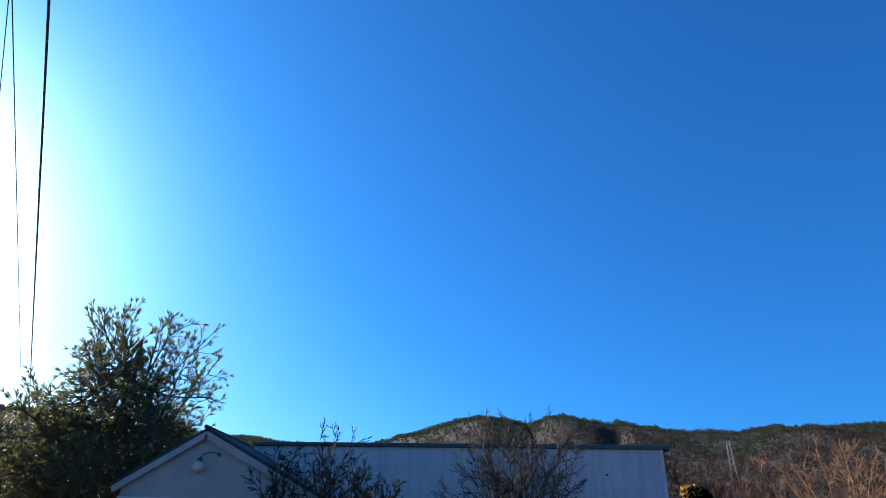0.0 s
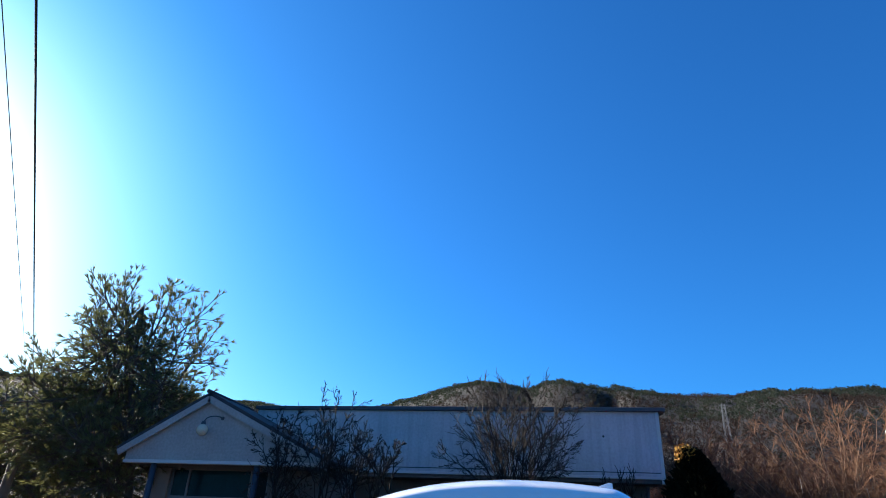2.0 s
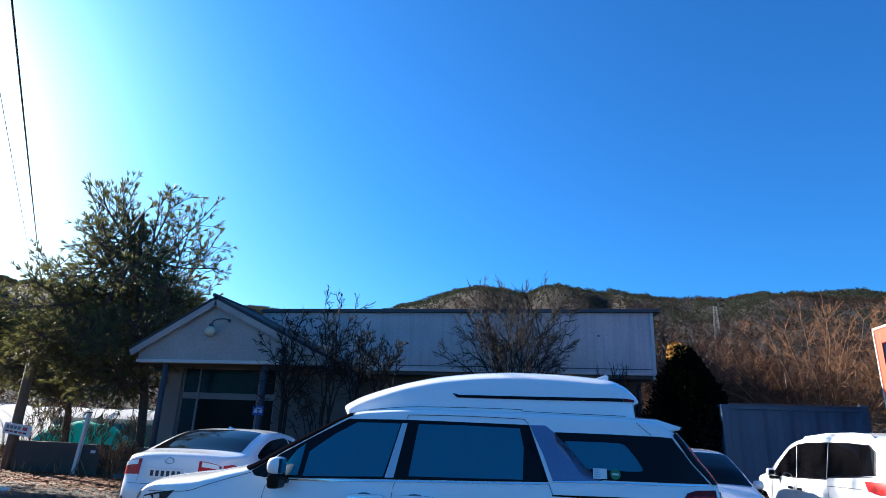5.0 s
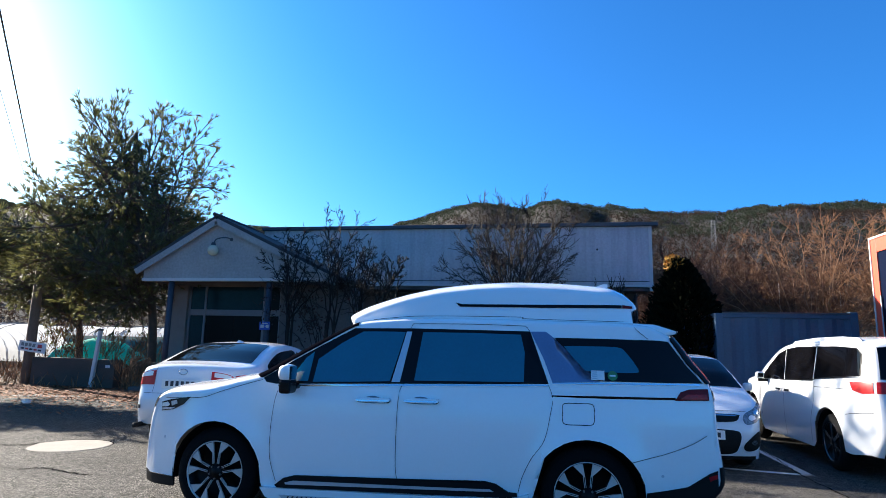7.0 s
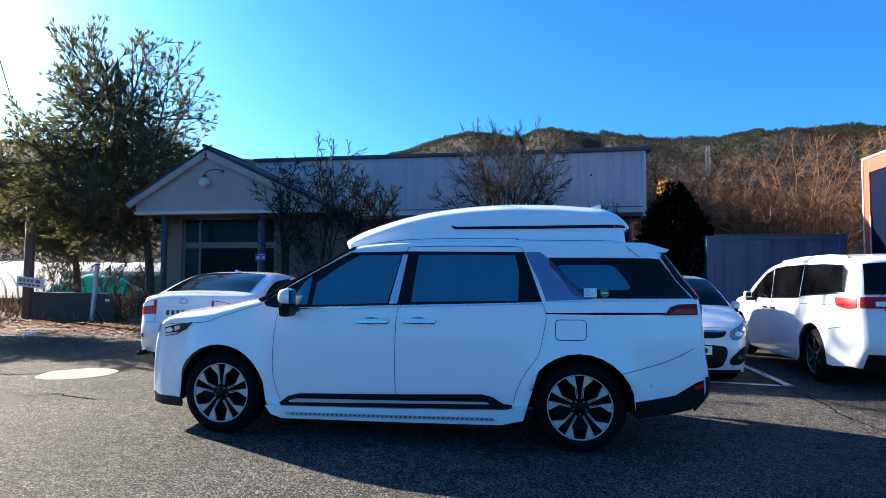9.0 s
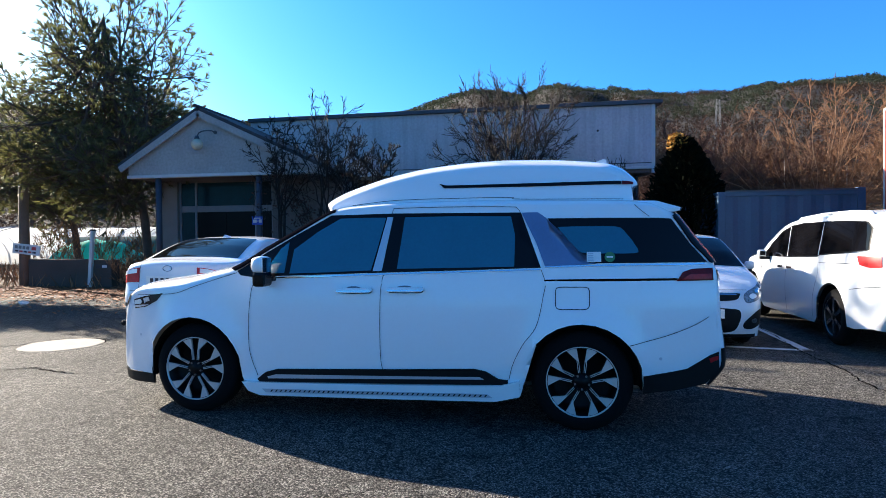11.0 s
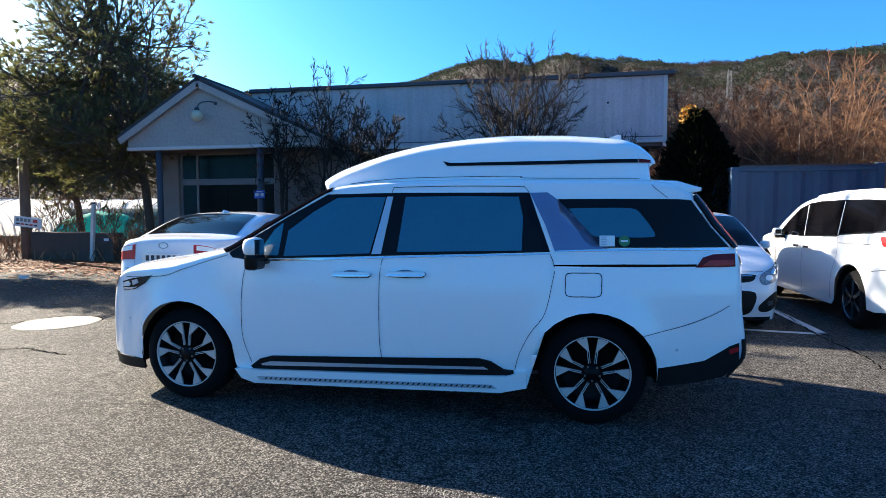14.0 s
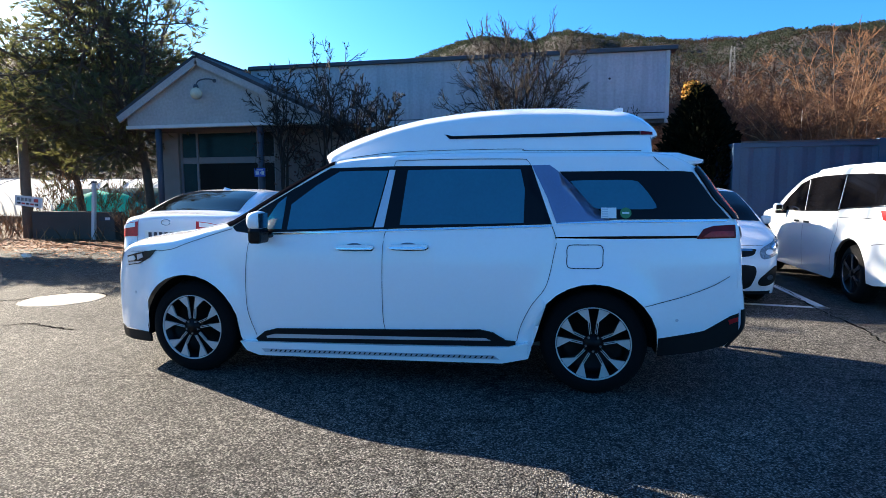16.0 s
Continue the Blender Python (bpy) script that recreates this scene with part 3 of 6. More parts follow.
    # handles
    for side_f, q in ((near, 1), (far, -1)):
        for x0, z0 in ((-0.319, 1.018), (0.086, 1.026)):
            cup = part("handle_cup", sheet([(x0 + 0.145 + 0.075 * math.cos(a), z0 + 0.002 + 0.03 * math.sin(a)) for a in [2 * math.pi * i / 18 for i in range(18)]], side_f(0.003), 0.2), M_CUPSHADE, top, smooth=True)
            h = part("door_handle", sheet(curve_through([(x0, z0 + 0.004), (x0 + 0.02, z0 + 0.018), (x0 + 0.145, z0 + 0.021), (x0 + 0.28, z0 + 0.02), (x0 + 0.298, z0 + 0.008), (x0 + 0.28, z0 - 0.012), (x0 + 0.145, z0 - 0.016), (x0 + 0.02, z0 - 0.013)], 2, True), side_f(0.035), 0.2, 0.03 * q), M_PEARL, top, "white door handle", True)
            part("handle_edge", sheet([(x0 + 0.01, z0 + 0.001), (x0 + 0.28, z0 + 0.004), (x0 + 0.285, z0 - 0.006), (x0 + 0.02, z0 - 0.009)], side_f(0.037), 0.2, 0.002 * q), M_CHROME, h)
            part("handle_gap", ribbon([(x0 + 0.005, z0 - 0.004), (x0 + 0.03, z0 - 0.017), (x0 + 0.145, z0 - 0.021), (x0 + 0.28, z0 - 0.017), (x0 + 0.297, z0)], 0.010, side_f(0.005)), M_SEAM, top)
    # mirrors
    for q in (1, -1):
        fy = (lambda y: y) if q == 1 else (lambda y: 1.97 - y)
        V, F = [], []
        secs = [(-0.945, 0.5), (-0.925, 0.85), (-0.885, 1.0), (-0.845, 0.98), (-0.835, 0.9)]
        cap = bmesh.new()
        for x, k in secs:
            for a in [2 * math.pi * i / 16 for i in range(16)]:
                V.append((x, fy(-0.105 + 0.085 * k * math.copysign(abs(math.cos(a)) ** 0.7, math.cos(a))), 1.22 + 0.07 * k * math.copysign(abs(math.sin(a)) ** 0.7, math.sin(a))))
        for i in range(len(secs) - 1):
            for j in range(16):
                F.append((i * 16 + j, i * 16 + (j + 1) % 16, (i + 1) * 16 + (j + 1) % 16, (i + 1) * 16 + j))
        F += [tuple(range(16)), tuple(range(64, 80))]
        cap = raw(V, F)
        bmesh.ops.recalc_face_normals(cap, faces=cap.faces)
        m = part("door_mirror", cap, M_PEARL, top, "white door mirror with a black foot", True)
        ys = sorted((fy(-0.035), fy(-0.175)))
        part("mirror_glass", box(-0.8345, -0.831, ys[0], ys[1], 1.165, 1.275, bevel=0.001), M_CHROME, m)
        ys = sorted((fy(-0.18), fy(-0.02)))
        part("mirror_foot", box(-0.925, -0.825, ys[0], ys[1], 1.052, 1.17, bevel=0.025), M_BLACK, m, "black mirror foot")
        ys = sorted((fy(-0.05), fy(0.04)))
        part("mirror_arm", box(-0.90, -0.82, ys[0], ys[1], 1.085, 1.125, bevel=0.015), M_BLACK, m)
    # raised roof
    rk = [(-0.41, 1.60, -0.58, 1.655), (-0.43, 1.665, -0.62, 1.745), (-0.33, 1.715, -0.47, 1.83), (-0.18, 1.77, -0.28, 1.895), (0.03, 1.835, -0.04, 1.962), (0.3, 1.89, 0.25, 2.022), (0.62, 1.925, 0.60, 2.062),
          (0.93, 1.937, 0.93, 2.08), (1.35, 1.924, 1.35, 2.07), (1.74, 1.895, 1.76, 2.032), (1.85, 1.87, 1.90, 1.975), (1.93, 1.835, 1.99, 1.885), (1.955, 1.808, 2.015, 1.822), (1.915, 1.785, 1.97, 1.785), (1.93, 1.66, 1.98, 1.66)]

    def roof_side(x, z):
        y = 0.235 + 0.16 * max(0, z - 1.66) ** 1.0 + 0.35 * max(0, z - 1.80) ** 1.3
        if x < 0.6:
            y += 0.10 * ((0.6 - x) / 1.0) ** 2
        if x > 1.7:
            y += 0.10 * ((x - 1.7) / 0.3) ** 2
        return y
    rs = Shell(roof_side, rk, 0.985, 2.2)
    n = (len(rk) - 1) * 5
    bm = rs.skin(0, len(rk) - 1, nt=n)
    outline = [tuple(rs.key(i / 5)[:2]) for i in range(n + 1)] + [(1.4, 1.655), (0.8, 1.658), (0.2, 1.65), (-0.15, 1.63)]
    for fr in (False, True):
        s = sheet(outline, rs.flank(0, fr), 0.12)
        me = bpy.data.meshes.new("tmp")
        s.to_mesh(me)
        s.free()
        bm.from_mesh(me)
        bpy.data.meshes.remove(me)
    bmesh.ops.recalc_face_normals(bm, faces=bm.faces)
    roof = part("raised_roof", bm, M_PEARL, top, "white raised roof", True)
    for fr in (False, True):
        d = -1 if fr else 1
        part("roof_stripe", sheet([(0.46, 1.846), (0.52, 1.832), (1.2, 1.834), (1.85, 1.838), (1.85, 1.812), (1.2, 1.808), (0.50, 1.81)], rs.flank(0.006, fr), 0.12, 0.008 * d), M_BLACK, roof, "dark side stripe", True)
        part("marker_lamp", sheet([(1.855, 1.84), (1.94, 1.832), (1.94, 1.812), (1.855, 1.812)], rs.flank(0.007, fr), 0.05, 0.008 * d), M_REDDARK, roof, "dark red marker lamp", True)
        part("roof_joint", ribbon(curve_through([(-0.28, 1.69), (0.1, 1.722), (0.6, 1.728), (1.02, 1.726), (1.10, 1.712), (1.86, 1.70)], 8), 0.004, rs.flank(0.002, fr)), M_SEAM, roof)
    finv = raw([(1.60, 0.955, 2.027), (1.60, 1.015, 2.027), (1.80, 0.955, 1.997), (1.80, 1.015, 1.997), (1.77, 0.98, 2.092), (1.77, 0.99, 2.092), (1.80, 0.98, 2.087), (1.80, 0.99, 2.087)],
               [(0, 2, 6, 4), (1, 5, 7, 3), (0, 4, 5, 1), (2, 3, 7, 6), (4, 6, 7, 5), (0, 1, 3, 2)])
    part("aerial_fin", finv, M_PEARL, top, "white aerial fin")
    # tailgate spoiler
    V = []
    for y, k in ((0.20, 0.0), (0.23, 0.7), (0.34, 0.95), (0.985, 1.1), (1.63, 0.95), (1.74, 0.7), (1.77, 0.0)):
        V += [(1.93, y, 1.655 + 0.04 * k), (2.10, y, 1.647 + 0.045 * k), (2.17 + 0.13 * k, y, 1.615 + 0.02 * k), (2.17 + 0.12 * k, y, 1.60 + 0.01 * k), (2.05, y, 1.556), (1.93, y, 1.57)]
    F = [(i * 6 + j, i * 6 + (j + 1) % 6, (i + 1) * 6 + (j + 1) % 6, (i + 1) * 6 + j) for i in range(6) for j in range(6)] + [tuple(range(6)), tuple(range(36, 42))]
    sp = raw(V, F)
    bmesh.ops.recalc_face_normals(sp, faces=sp.faces)
    part("spoiler", sp, M_PEARL, top, "white tailgate spoiler")
    # stickers
    st = part("sticker", sheet([(1.583, 1.308), (1.684, 1.308), (1.684, 1.236), (1.583, 1.236)], near(0.011), 0.2), M_STICK, top, "white sticker with grey bars")
    for i in range(4):
        part("sticker_bar", sheet([(1.59, 1.245 + i * 0.016), (1.63, 1.245 + i * 0.016), (1.63, 1.253 + i * 0.016), (1.59, 1.253 + i * 0.016)], near(0.0125), 0.2), M_SILVER, st)
    disc = lambda r: [(1.745 + r * math.cos(2 * math.pi * i / 20), 1.272 + r * math.sin(2 * math.pi * i / 20)) for i in range(20)]
    sg = part("round_sticker", sheet(disc(0.037), near(0.011), 0.2), M_STICKG, top, "round green sticker")
    part("sticker_bar", sheet([(1.722, 1.266), (1.768, 1.266), (1.768, 1.278), (1.722, 1.278)], near(0.0125), 0.2), M_STICK, sg)
    for x, z in ((-2.10, 0.62), (2.085, 0.555)):
        part("parking_sensor", sheet([(x + 0.011 * math.cos(i * 0.524), z + 0.011 * math.sin(i * 0.524)) for i in range(12)], near(0.003), 0.3, 0.003), M_SILVER, top)
    # wheels and their wells
    for x in (-1.545, 1.545):
        for y, f in ((0.025, -1), (1.945, 1)):
            wheel(top, x, y, 0.366, 0.256, f)
        well = lathe([(0.424, 0.062), (0.44, 0.14), (0.44, 0.34), (0.1, 0.34)], 32)
        bmesh.ops.delete(well, geom=[v for v in well.verts if v.co.z < -0.15], context="VERTS")
        bmesh.ops.translate(well, vec=(x, 0, 0.365), verts=well.verts)
        part("wheel_well", well, M_PLASTIC, top)
        well = lathe([(0.424, 1.88), (0.44, 1.81), (0.44, 1.63), (0.1, 1.63)], 32)
        bmesh.ops.delete(well, geom=[v for v in well.verts if v.co.z < -0.15], context="VERTS")
        bmesh.ops.translate(well, vec=(x, 0, 0.365), verts=well.verts)
        part("wheel_well", well, M_PLASTIC, top)
    return top


build_van()


# ---- the other parked cars ----
def side_of(belt, lean, front, rear, nose=0.28, tail=0.2):
    def f(x, z):
        y = 0.03 + lean * (z - belt) if z > belt else 0.03 * max(0, (z - 0.7) / (belt - 0.7)) ** 2 + 0.03 * max(0, (0.6 - z) / 0.4) ** 2
        if x < front:
            y += nose * ((front - x) / 0.8) ** 2
        if x > rear:
            y += tail * ((x - rear) / 0.6) ** 2
        return y
    return f


def dressed(top, sh, paint, below, windows, gaps, lamps):
    """Body, side glass, gaps and lamps, on both flanks."""
    part("body", sh.body(below), paint, top, "glossy white body", True)
    for q, d in ((False, 1), (True, -1)):
        for name, pts, off, material in windows + lamps:
            part(name, sheet(pts, sh.flank(off, q), 0.1, 0.004 * d), material, top, "", True)
        for pts in gaps:
            part("door_gap", ribbon(curve_through(pts, 5), 0.008, sh.flank(0.002, q)), M_SEAM, top)


def mirror_pair(top, half, x, z, y=-0.10):
    for q in (0, 1):
        a, b = (y - 0.09, y + 0.10) if not q else (2 * half - y - 0.10, 2 * half - y + 0.09)
        m = part("door_mirror", box(x - 0.06, x + 0.04, a + 0.03, b - 0.03, z + 0.01, z + 0.125, bevel=0.035), M_WHITE, top, "white door mirror", True)
        part("mirror_foot", box(x - 0.03, x + 0.03, a + 0.06, b + 0.05, z - 0.035, z + 0.012, bevel=0.01), M_PLASTIC, m, "black mirror foot")
        part("mirror_glass", box(x + 0.041, x + 0.044, a + 0.055, b - 0.055, z + 0.035, z + 0.10), M_BLACK, m)


def wheels_of(top, half, xs, r, rim, spokes, style="plain", face=None, inset=0.04):
    for x in xs:
        for y, f in ((inset, -1), (2 * half - inset, 1)):
            wheel(top, x, y, r, rim, f, spokes, style, width=0.2, face=face)
        for y0, y1 in ((inset - 0.01, 0.3), (2 * half - inset + 0.01, 2 * half - 0.3)):
            w = lathe([(r + 0.06, y0), (r + 0.06, y1), (0.1, y1)], 28)
            bmesh.ops.delete(w, geom=[v for v in w.verts if v.co.z < -0.12], context="VERTS")
            bmesh.ops.translate(w, vec=(x, 0, r), verts=w.verts)
            part("wheel_well", w, M_PLASTIC, top)


def build_second_van():
    top = thing("minivan", pose(4.85, 5.63, 0, rz=-90), "older white minivan with dark windows beside a steel container", "minivan")
    keys = [(-2.30, 0.22, -2.42, 0.21), (-2.32, 0.42, -2.47, 0.42), (-2.26, 0.74, -2.46, 0.76), (-2.12, 0.90, -2.32, 0.96), (-1.75, 1.0, -1.85, 1.08), (-1.20, 1.10, -1.32, 1.19),
            (-0.85, 1.31, -0.98, 1.40), (-0.42, 1.535, -0.48, 1.63), (0.0, 1.61, 0.0, 1.715), (0.7, 1.645, 0.7, 1.75), (1.5, 1.645, 1.5, 1.745), (2.15, 1.62, 2.2, 1.70),
            (2.33, 1.57, 2.42, 1.62), (2.42, 1.30, 2.53, 1.32), (2.47, 1.05, 2.60, 1.06), (2.50, 0.78, 2.66, 0.78), (2.50, 0.55, 2.68, 0.55), (2.40, 0.33, 2.55, 0.30)]
    sh = Shell(side_of(1.1, 0.25, -1.6, 1.95, 0.3, 0.16), keys, 0.99)
    below = [(2.1, 0.29)] + arch(1.53, 0.37, 0.43, 0.30) + [(1.0, 0.22), (-1.0, 0.22)] + arch(-1.53, 0.37, 0.43, 0.30) + [(-2.1, 0.22)]
    windows = [("window_band", [(-1.02, 1.08), (-0.72, 1.315), (-0.42, 1.49), (-0.1, 1.57), (0.3, 1.60), (1.0, 1.605), (1.6, 1.602), (2.14, 1.578), (2.25, 1.50), (2.28, 1.232), (1.75, 1.207), (1.1, 1.15), (0.05, 1.095)], 0.002, M_BLACK),
               ("front_door_glass", [(-1.0, 1.085), (-0.72, 1.30), (-0.42, 1.475), (-0.12, 1.555), (-0.10, 1.53), (0.02, 1.10)], 0.006, M_GLASSB),
               ("sliding_door_glass", [(0.09, 1.105), (-0.03, 1.555), (0.3, 1.585), (0.98, 1.59), (1.07, 1.14)], 0.006, M_GLASSB),
               ("quarter_glass", [(1.14, 1.165), (1.06, 1.59), (1.6, 1.588), (2.12, 1.565), (2.22, 1.50), (2.26, 1.235), (1.75, 1.215)], 0.006, M_GLASSB),
               ("window_chrome", [(-1.0, 1.07), (0.02, 1.085), (1.07, 1.12), (1.14, 1.145), (1.75, 1.195), (2.26, 1.215), (2.26, 1.228), (1.75, 1.21), (1.14, 1.16), (0.02, 1.098), (-1.0, 1.083)], 0.006, M_CHROME)]
    lamps = [("tail_lamp", [(2.12, 1.165), (2.46, 1.17), (2.49, 1.045), (2.36, 1.03), (2.2, 1.06)], 0.01, M_RED),
             ("headlamp", [(-2.2, 0.82), (-2.0, 0.90), (-1.75, 0.96), (-1.9, 0.84), (-2.18, 0.74)], 0.006, M_LENS)]
    gaps = [[(-1.02, 1.07), (-1.06, 0.8), (-1.0, 0.45)], [(0.05, 1.1), (0.02, 0.7), (0.05, 0.25)], [(1.1, 1.12), (1.15, 0.9), (1.02, 0.6), (0.98, 0.3)], [(1.15, 1.045), (1.7, 1.06), (2.1, 1.07)],
            [(2.05, 0.76), (2.3, 0.80), (2.49, 0.82)]]
    dressed(top, sh, M_WHITE, below, windows, gaps, lamps)
    part("windshield", sh.skin(5.1, 7.5, -0.93, 0.93, 0.005, 10, 14), M_GLASSB, top, smooth=True)
    part("rear_glass", sh.skin(12.05, 13.4, -0.93, 0.93, 0.005, 8, 14), M_GLASSB, top, "dark tailgate glass", True)
    part("tail_lamp", sh.skin(13.52, 14.05, -0.97, -0.62, 0.010, 4, 8), M_RED, top, "red tail lamp", True)
    part("tail_lamp", sh.skin(13.52, 14.05, 0.62, 0.97, 0.010, 4, 8), M_RED, top, "red tail lamp", True)
    for lo, hi in ((-0.80, -0.63), (0.63, 0.80)):
        part("reversing_lamp", sh.skin(13.74, 13.96, lo, hi, 0.016, 3, 6), M_CLEAR, top, "clear reversing lamp", True)
    part("tailgate_chrome", sh.skin(13.65, 13.95, -0.60, 0.60, 0.010, 3, 10), M_CHROME, top, "chrome strip across the tailgate", True)
    part("tailgate_gap", ribbon([(13.4 + i * 0.25, -0.72 + 0.012 * i) for i in range(9)], 0.012, lambda t, v: sh.at(t, v) + sh.normal(t, v) * 0.003), M_SEAM, top)
    part("lower_bumper", sh.skin(16.2, 17, -0.9, 0.9, 0.006, 4, 14), M_PLASTIC, top, smooth=True)
    plate(top, -0.26, 0.26, 0.0, -0.055, 0.055, pose(2.66, 0.99, 0.86, rz=90))
    for y in (0.24, 1.74):
        part("roof_rail", pipe([(-0.1, y, 1.63), (0.0, y, 1.675), (0.8, y, 1.715), (1.6, y, 1.715), (2.05, y, 1.69), (2.15, y, 1.64)], 0.018), M_SILVER, top, "silver roof rail", True)
    # silver ribbons added for the light caught along the window pillars
    for pts in ([(-0.105, 1.545), (0.045, 1.10)], [(1.025, 1.59), (1.10, 1.15)]):
        part("pillar_strip", ribbon(pts, 0.022, sh.flank(0.008)), M_SILVER, top)
    for x in (-0.25, 0.12):
        part("door_handle", sheet([(x, 0.95), (x + 0.2, 0.955), (x + 0.2, 0.925), (x, 0.92)], sh.flank(0.03), 0.3, 0.025), M_CHROME, top)
    mirror_pair(top, 0.99, -0.72, 1.06)
    wheels_of(top, 0.99, (-1.53, 1.53), 0.36, 0.245, 6, face=M_RIMDARK)
    return top


def build_sedan():
    a = radians(-87)
    r = Matrix.Rotation(a, 4, "Z")
    o = Vector((-3.80, 2.8, 0)) - r @ Vector((2.36, 0.915, 0))
    top = thing("sedan", Matrix.Translation(o) @ r, "white sedan parked with its boot toward the lot", "sedan")
    keys = [(-2.2, 0.2, -2.36, 0.19), (-2.22, 0.42, -2.42, 0.42), (-2.1, 0.66, -2.34, 0.70), (-1.9, 0.76, -2.0, 0.84), (-1.2, 0.90, -1.3, 0.97), (-0.7, 1.14, -0.85, 1.20), (-0.2, 1.34, -0.22, 1.42),
            (0.3, 1.39, 0.3, 1.475), (0.8, 1.36, 0.82, 1.45), (1.2, 1.24, 1.25, 1.34), (1.62, 1.09, 1.70, 1.17), (1.85, 1.055, 1.95, 1.145), (2.08, 1.03, 2.20, 1.14),
            (2.15, 0.97, 2.30, 1.08), (2.17, 0.82, 2.33, 0.84), (2.20, 0.66, 2.41, 0.66), (2.19, 0.5, 2.40, 0.5), (2.1, 0.33, 2.28, 0.30)]
    sh = Shell(side_of(0.98, 0.42, -1.5, 1.5, 0.3, 0.17), keys, 0.915)
    below = [(1.8, 0.28)] + arch(1.40, 0.33, 0.37, 0.26) + [(0.95, 0.2), (-0.95, 0.2)] + arch(-1.40, 0.33, 0.37, 0.26) + [(-1.9, 0.2)]
    windows = [("front_door_glass", [(-0.62, 1.0), (-0.25, 1.24), (0.05, 1.325), (0.12, 1.01)], 0.004, M_GLASSB),
               ("rear_door_glass", curve_through([(0.18, 1.012), (0.13, 1.32), (0.5, 1.335), (0.85, 1.30), (1.16, 1.215), (1.40, 1.11), (1.32, 1.05), (0.8, 1.02)], 3, True), 0.004, M_GLASSB)]
    lamps = [("tail_lamp", [(1.78, 0.93), (2.0, 1.0), (2.14, 0.99), (2.165, 0.86), (1.95, 0.84)], 0.008, M_RED), ("headlamp", [(-2.1, 0.56), (-1.7, 0.74), (-1.9, 0.56)], 0.006, M_LENS)]
    gaps = [[(0.15, 1.0), (0.13, 0.6), (0.15, 0.25)], [(1.2, 1.03), (1.12, 0.8), (0.98, 0.5)], [(1.75, 0.7), (2.0, 0.73), (2.16, 0.74)]]
    dressed(top, sh, M_WHITE, below, windows, gaps, lamps)
    part("windshield", sh.skin(4.1, 6.0, -0.92, 0.92, 0.005, 10, 14), M_GLASSB, top, smooth=True)
    part("rear_glass", sh.skin(8.05, 9.95, -0.82, 0.82, 0.005, 10, 14), M_GLASSB, top, "dark rear window", True)
    for q in (-1, 1):
        lo, hi = sorted((q * 0.99, q * 0.60))
        lamp = part("tail_lamp", sh.skin(13.1, 13.95, lo, hi, 0.008, 6, 8), M_RED, top, "red tail lamp with a clear band", True)
        lo, hi = sorted((q * 0.96, q * 0.66))
        part("clear_band", sh.skin(13.15, 13.42, lo, hi, 0.014, 3, 8), M_CLEAR, lamp, "", True)
    part("boot_gap", ribbon([(14.55, -0.80 + i * 0.08) for i in range(21)], 0.03, lambda t, v: sh.at(t, v) + sh.normal(t, v) * 0.003), M_SEAM, top)
    part("boot_gap", ribbon([(12.4 + 0.1 * i, -0.60) for i in range(22)], 0.008, lambda t, v: sh.at(t, v) + sh.normal(t, v) * 0.003), M_SEAM, top)
    ring = lathe([(0.048 + 0.007 * math.cos(w), 0.007 * math.sin(w)) for w in [2 * math.pi * i / 8 for i in range(9)]], 20)
    b = part("badge", ring, M_CHROME, top, "oval chrome badge", True)
    b.matrix_basis = pose(2.315, 0.915, 1.035, rz=90) @ Matrix.Diagonal((1.3, 1, 0.8, 1))
    plate(top, -0.27, 0.27, 0.0, -0.06, 0.06, pose(2.365, 0.915, 0.875, rz=90))
    part("roof_aerial", raw([(0.55, 0.88, 1.465), (0.55, 0.95, 1.465), (0.75, 0.88, 1.45), (0.75, 0.95, 1.45), (0.73, 0.915, 1.505)], [(0, 2, 4), (1, 4, 3), (0, 4, 1), (2, 3, 4)]), M_WHITE, top)
    part("exhaust", pipe([(2.1, 0.3, 0.30), (2.38, 0.3, 0.30)], 0.035), M_PLASTIC, top, "dark exhaust tip", True)
    part("bumper_reflector", sh.skin(15.55, 15.85, -0.97, -0.84, 0.008, 2, 4), M_SEAM, top)
    mirror_pair(top, 0.915, -0.55, 0.95)
    wheels_of(top, 0.915, (-1.40, 1.40), 0.325, 0.22, 10)
    return top


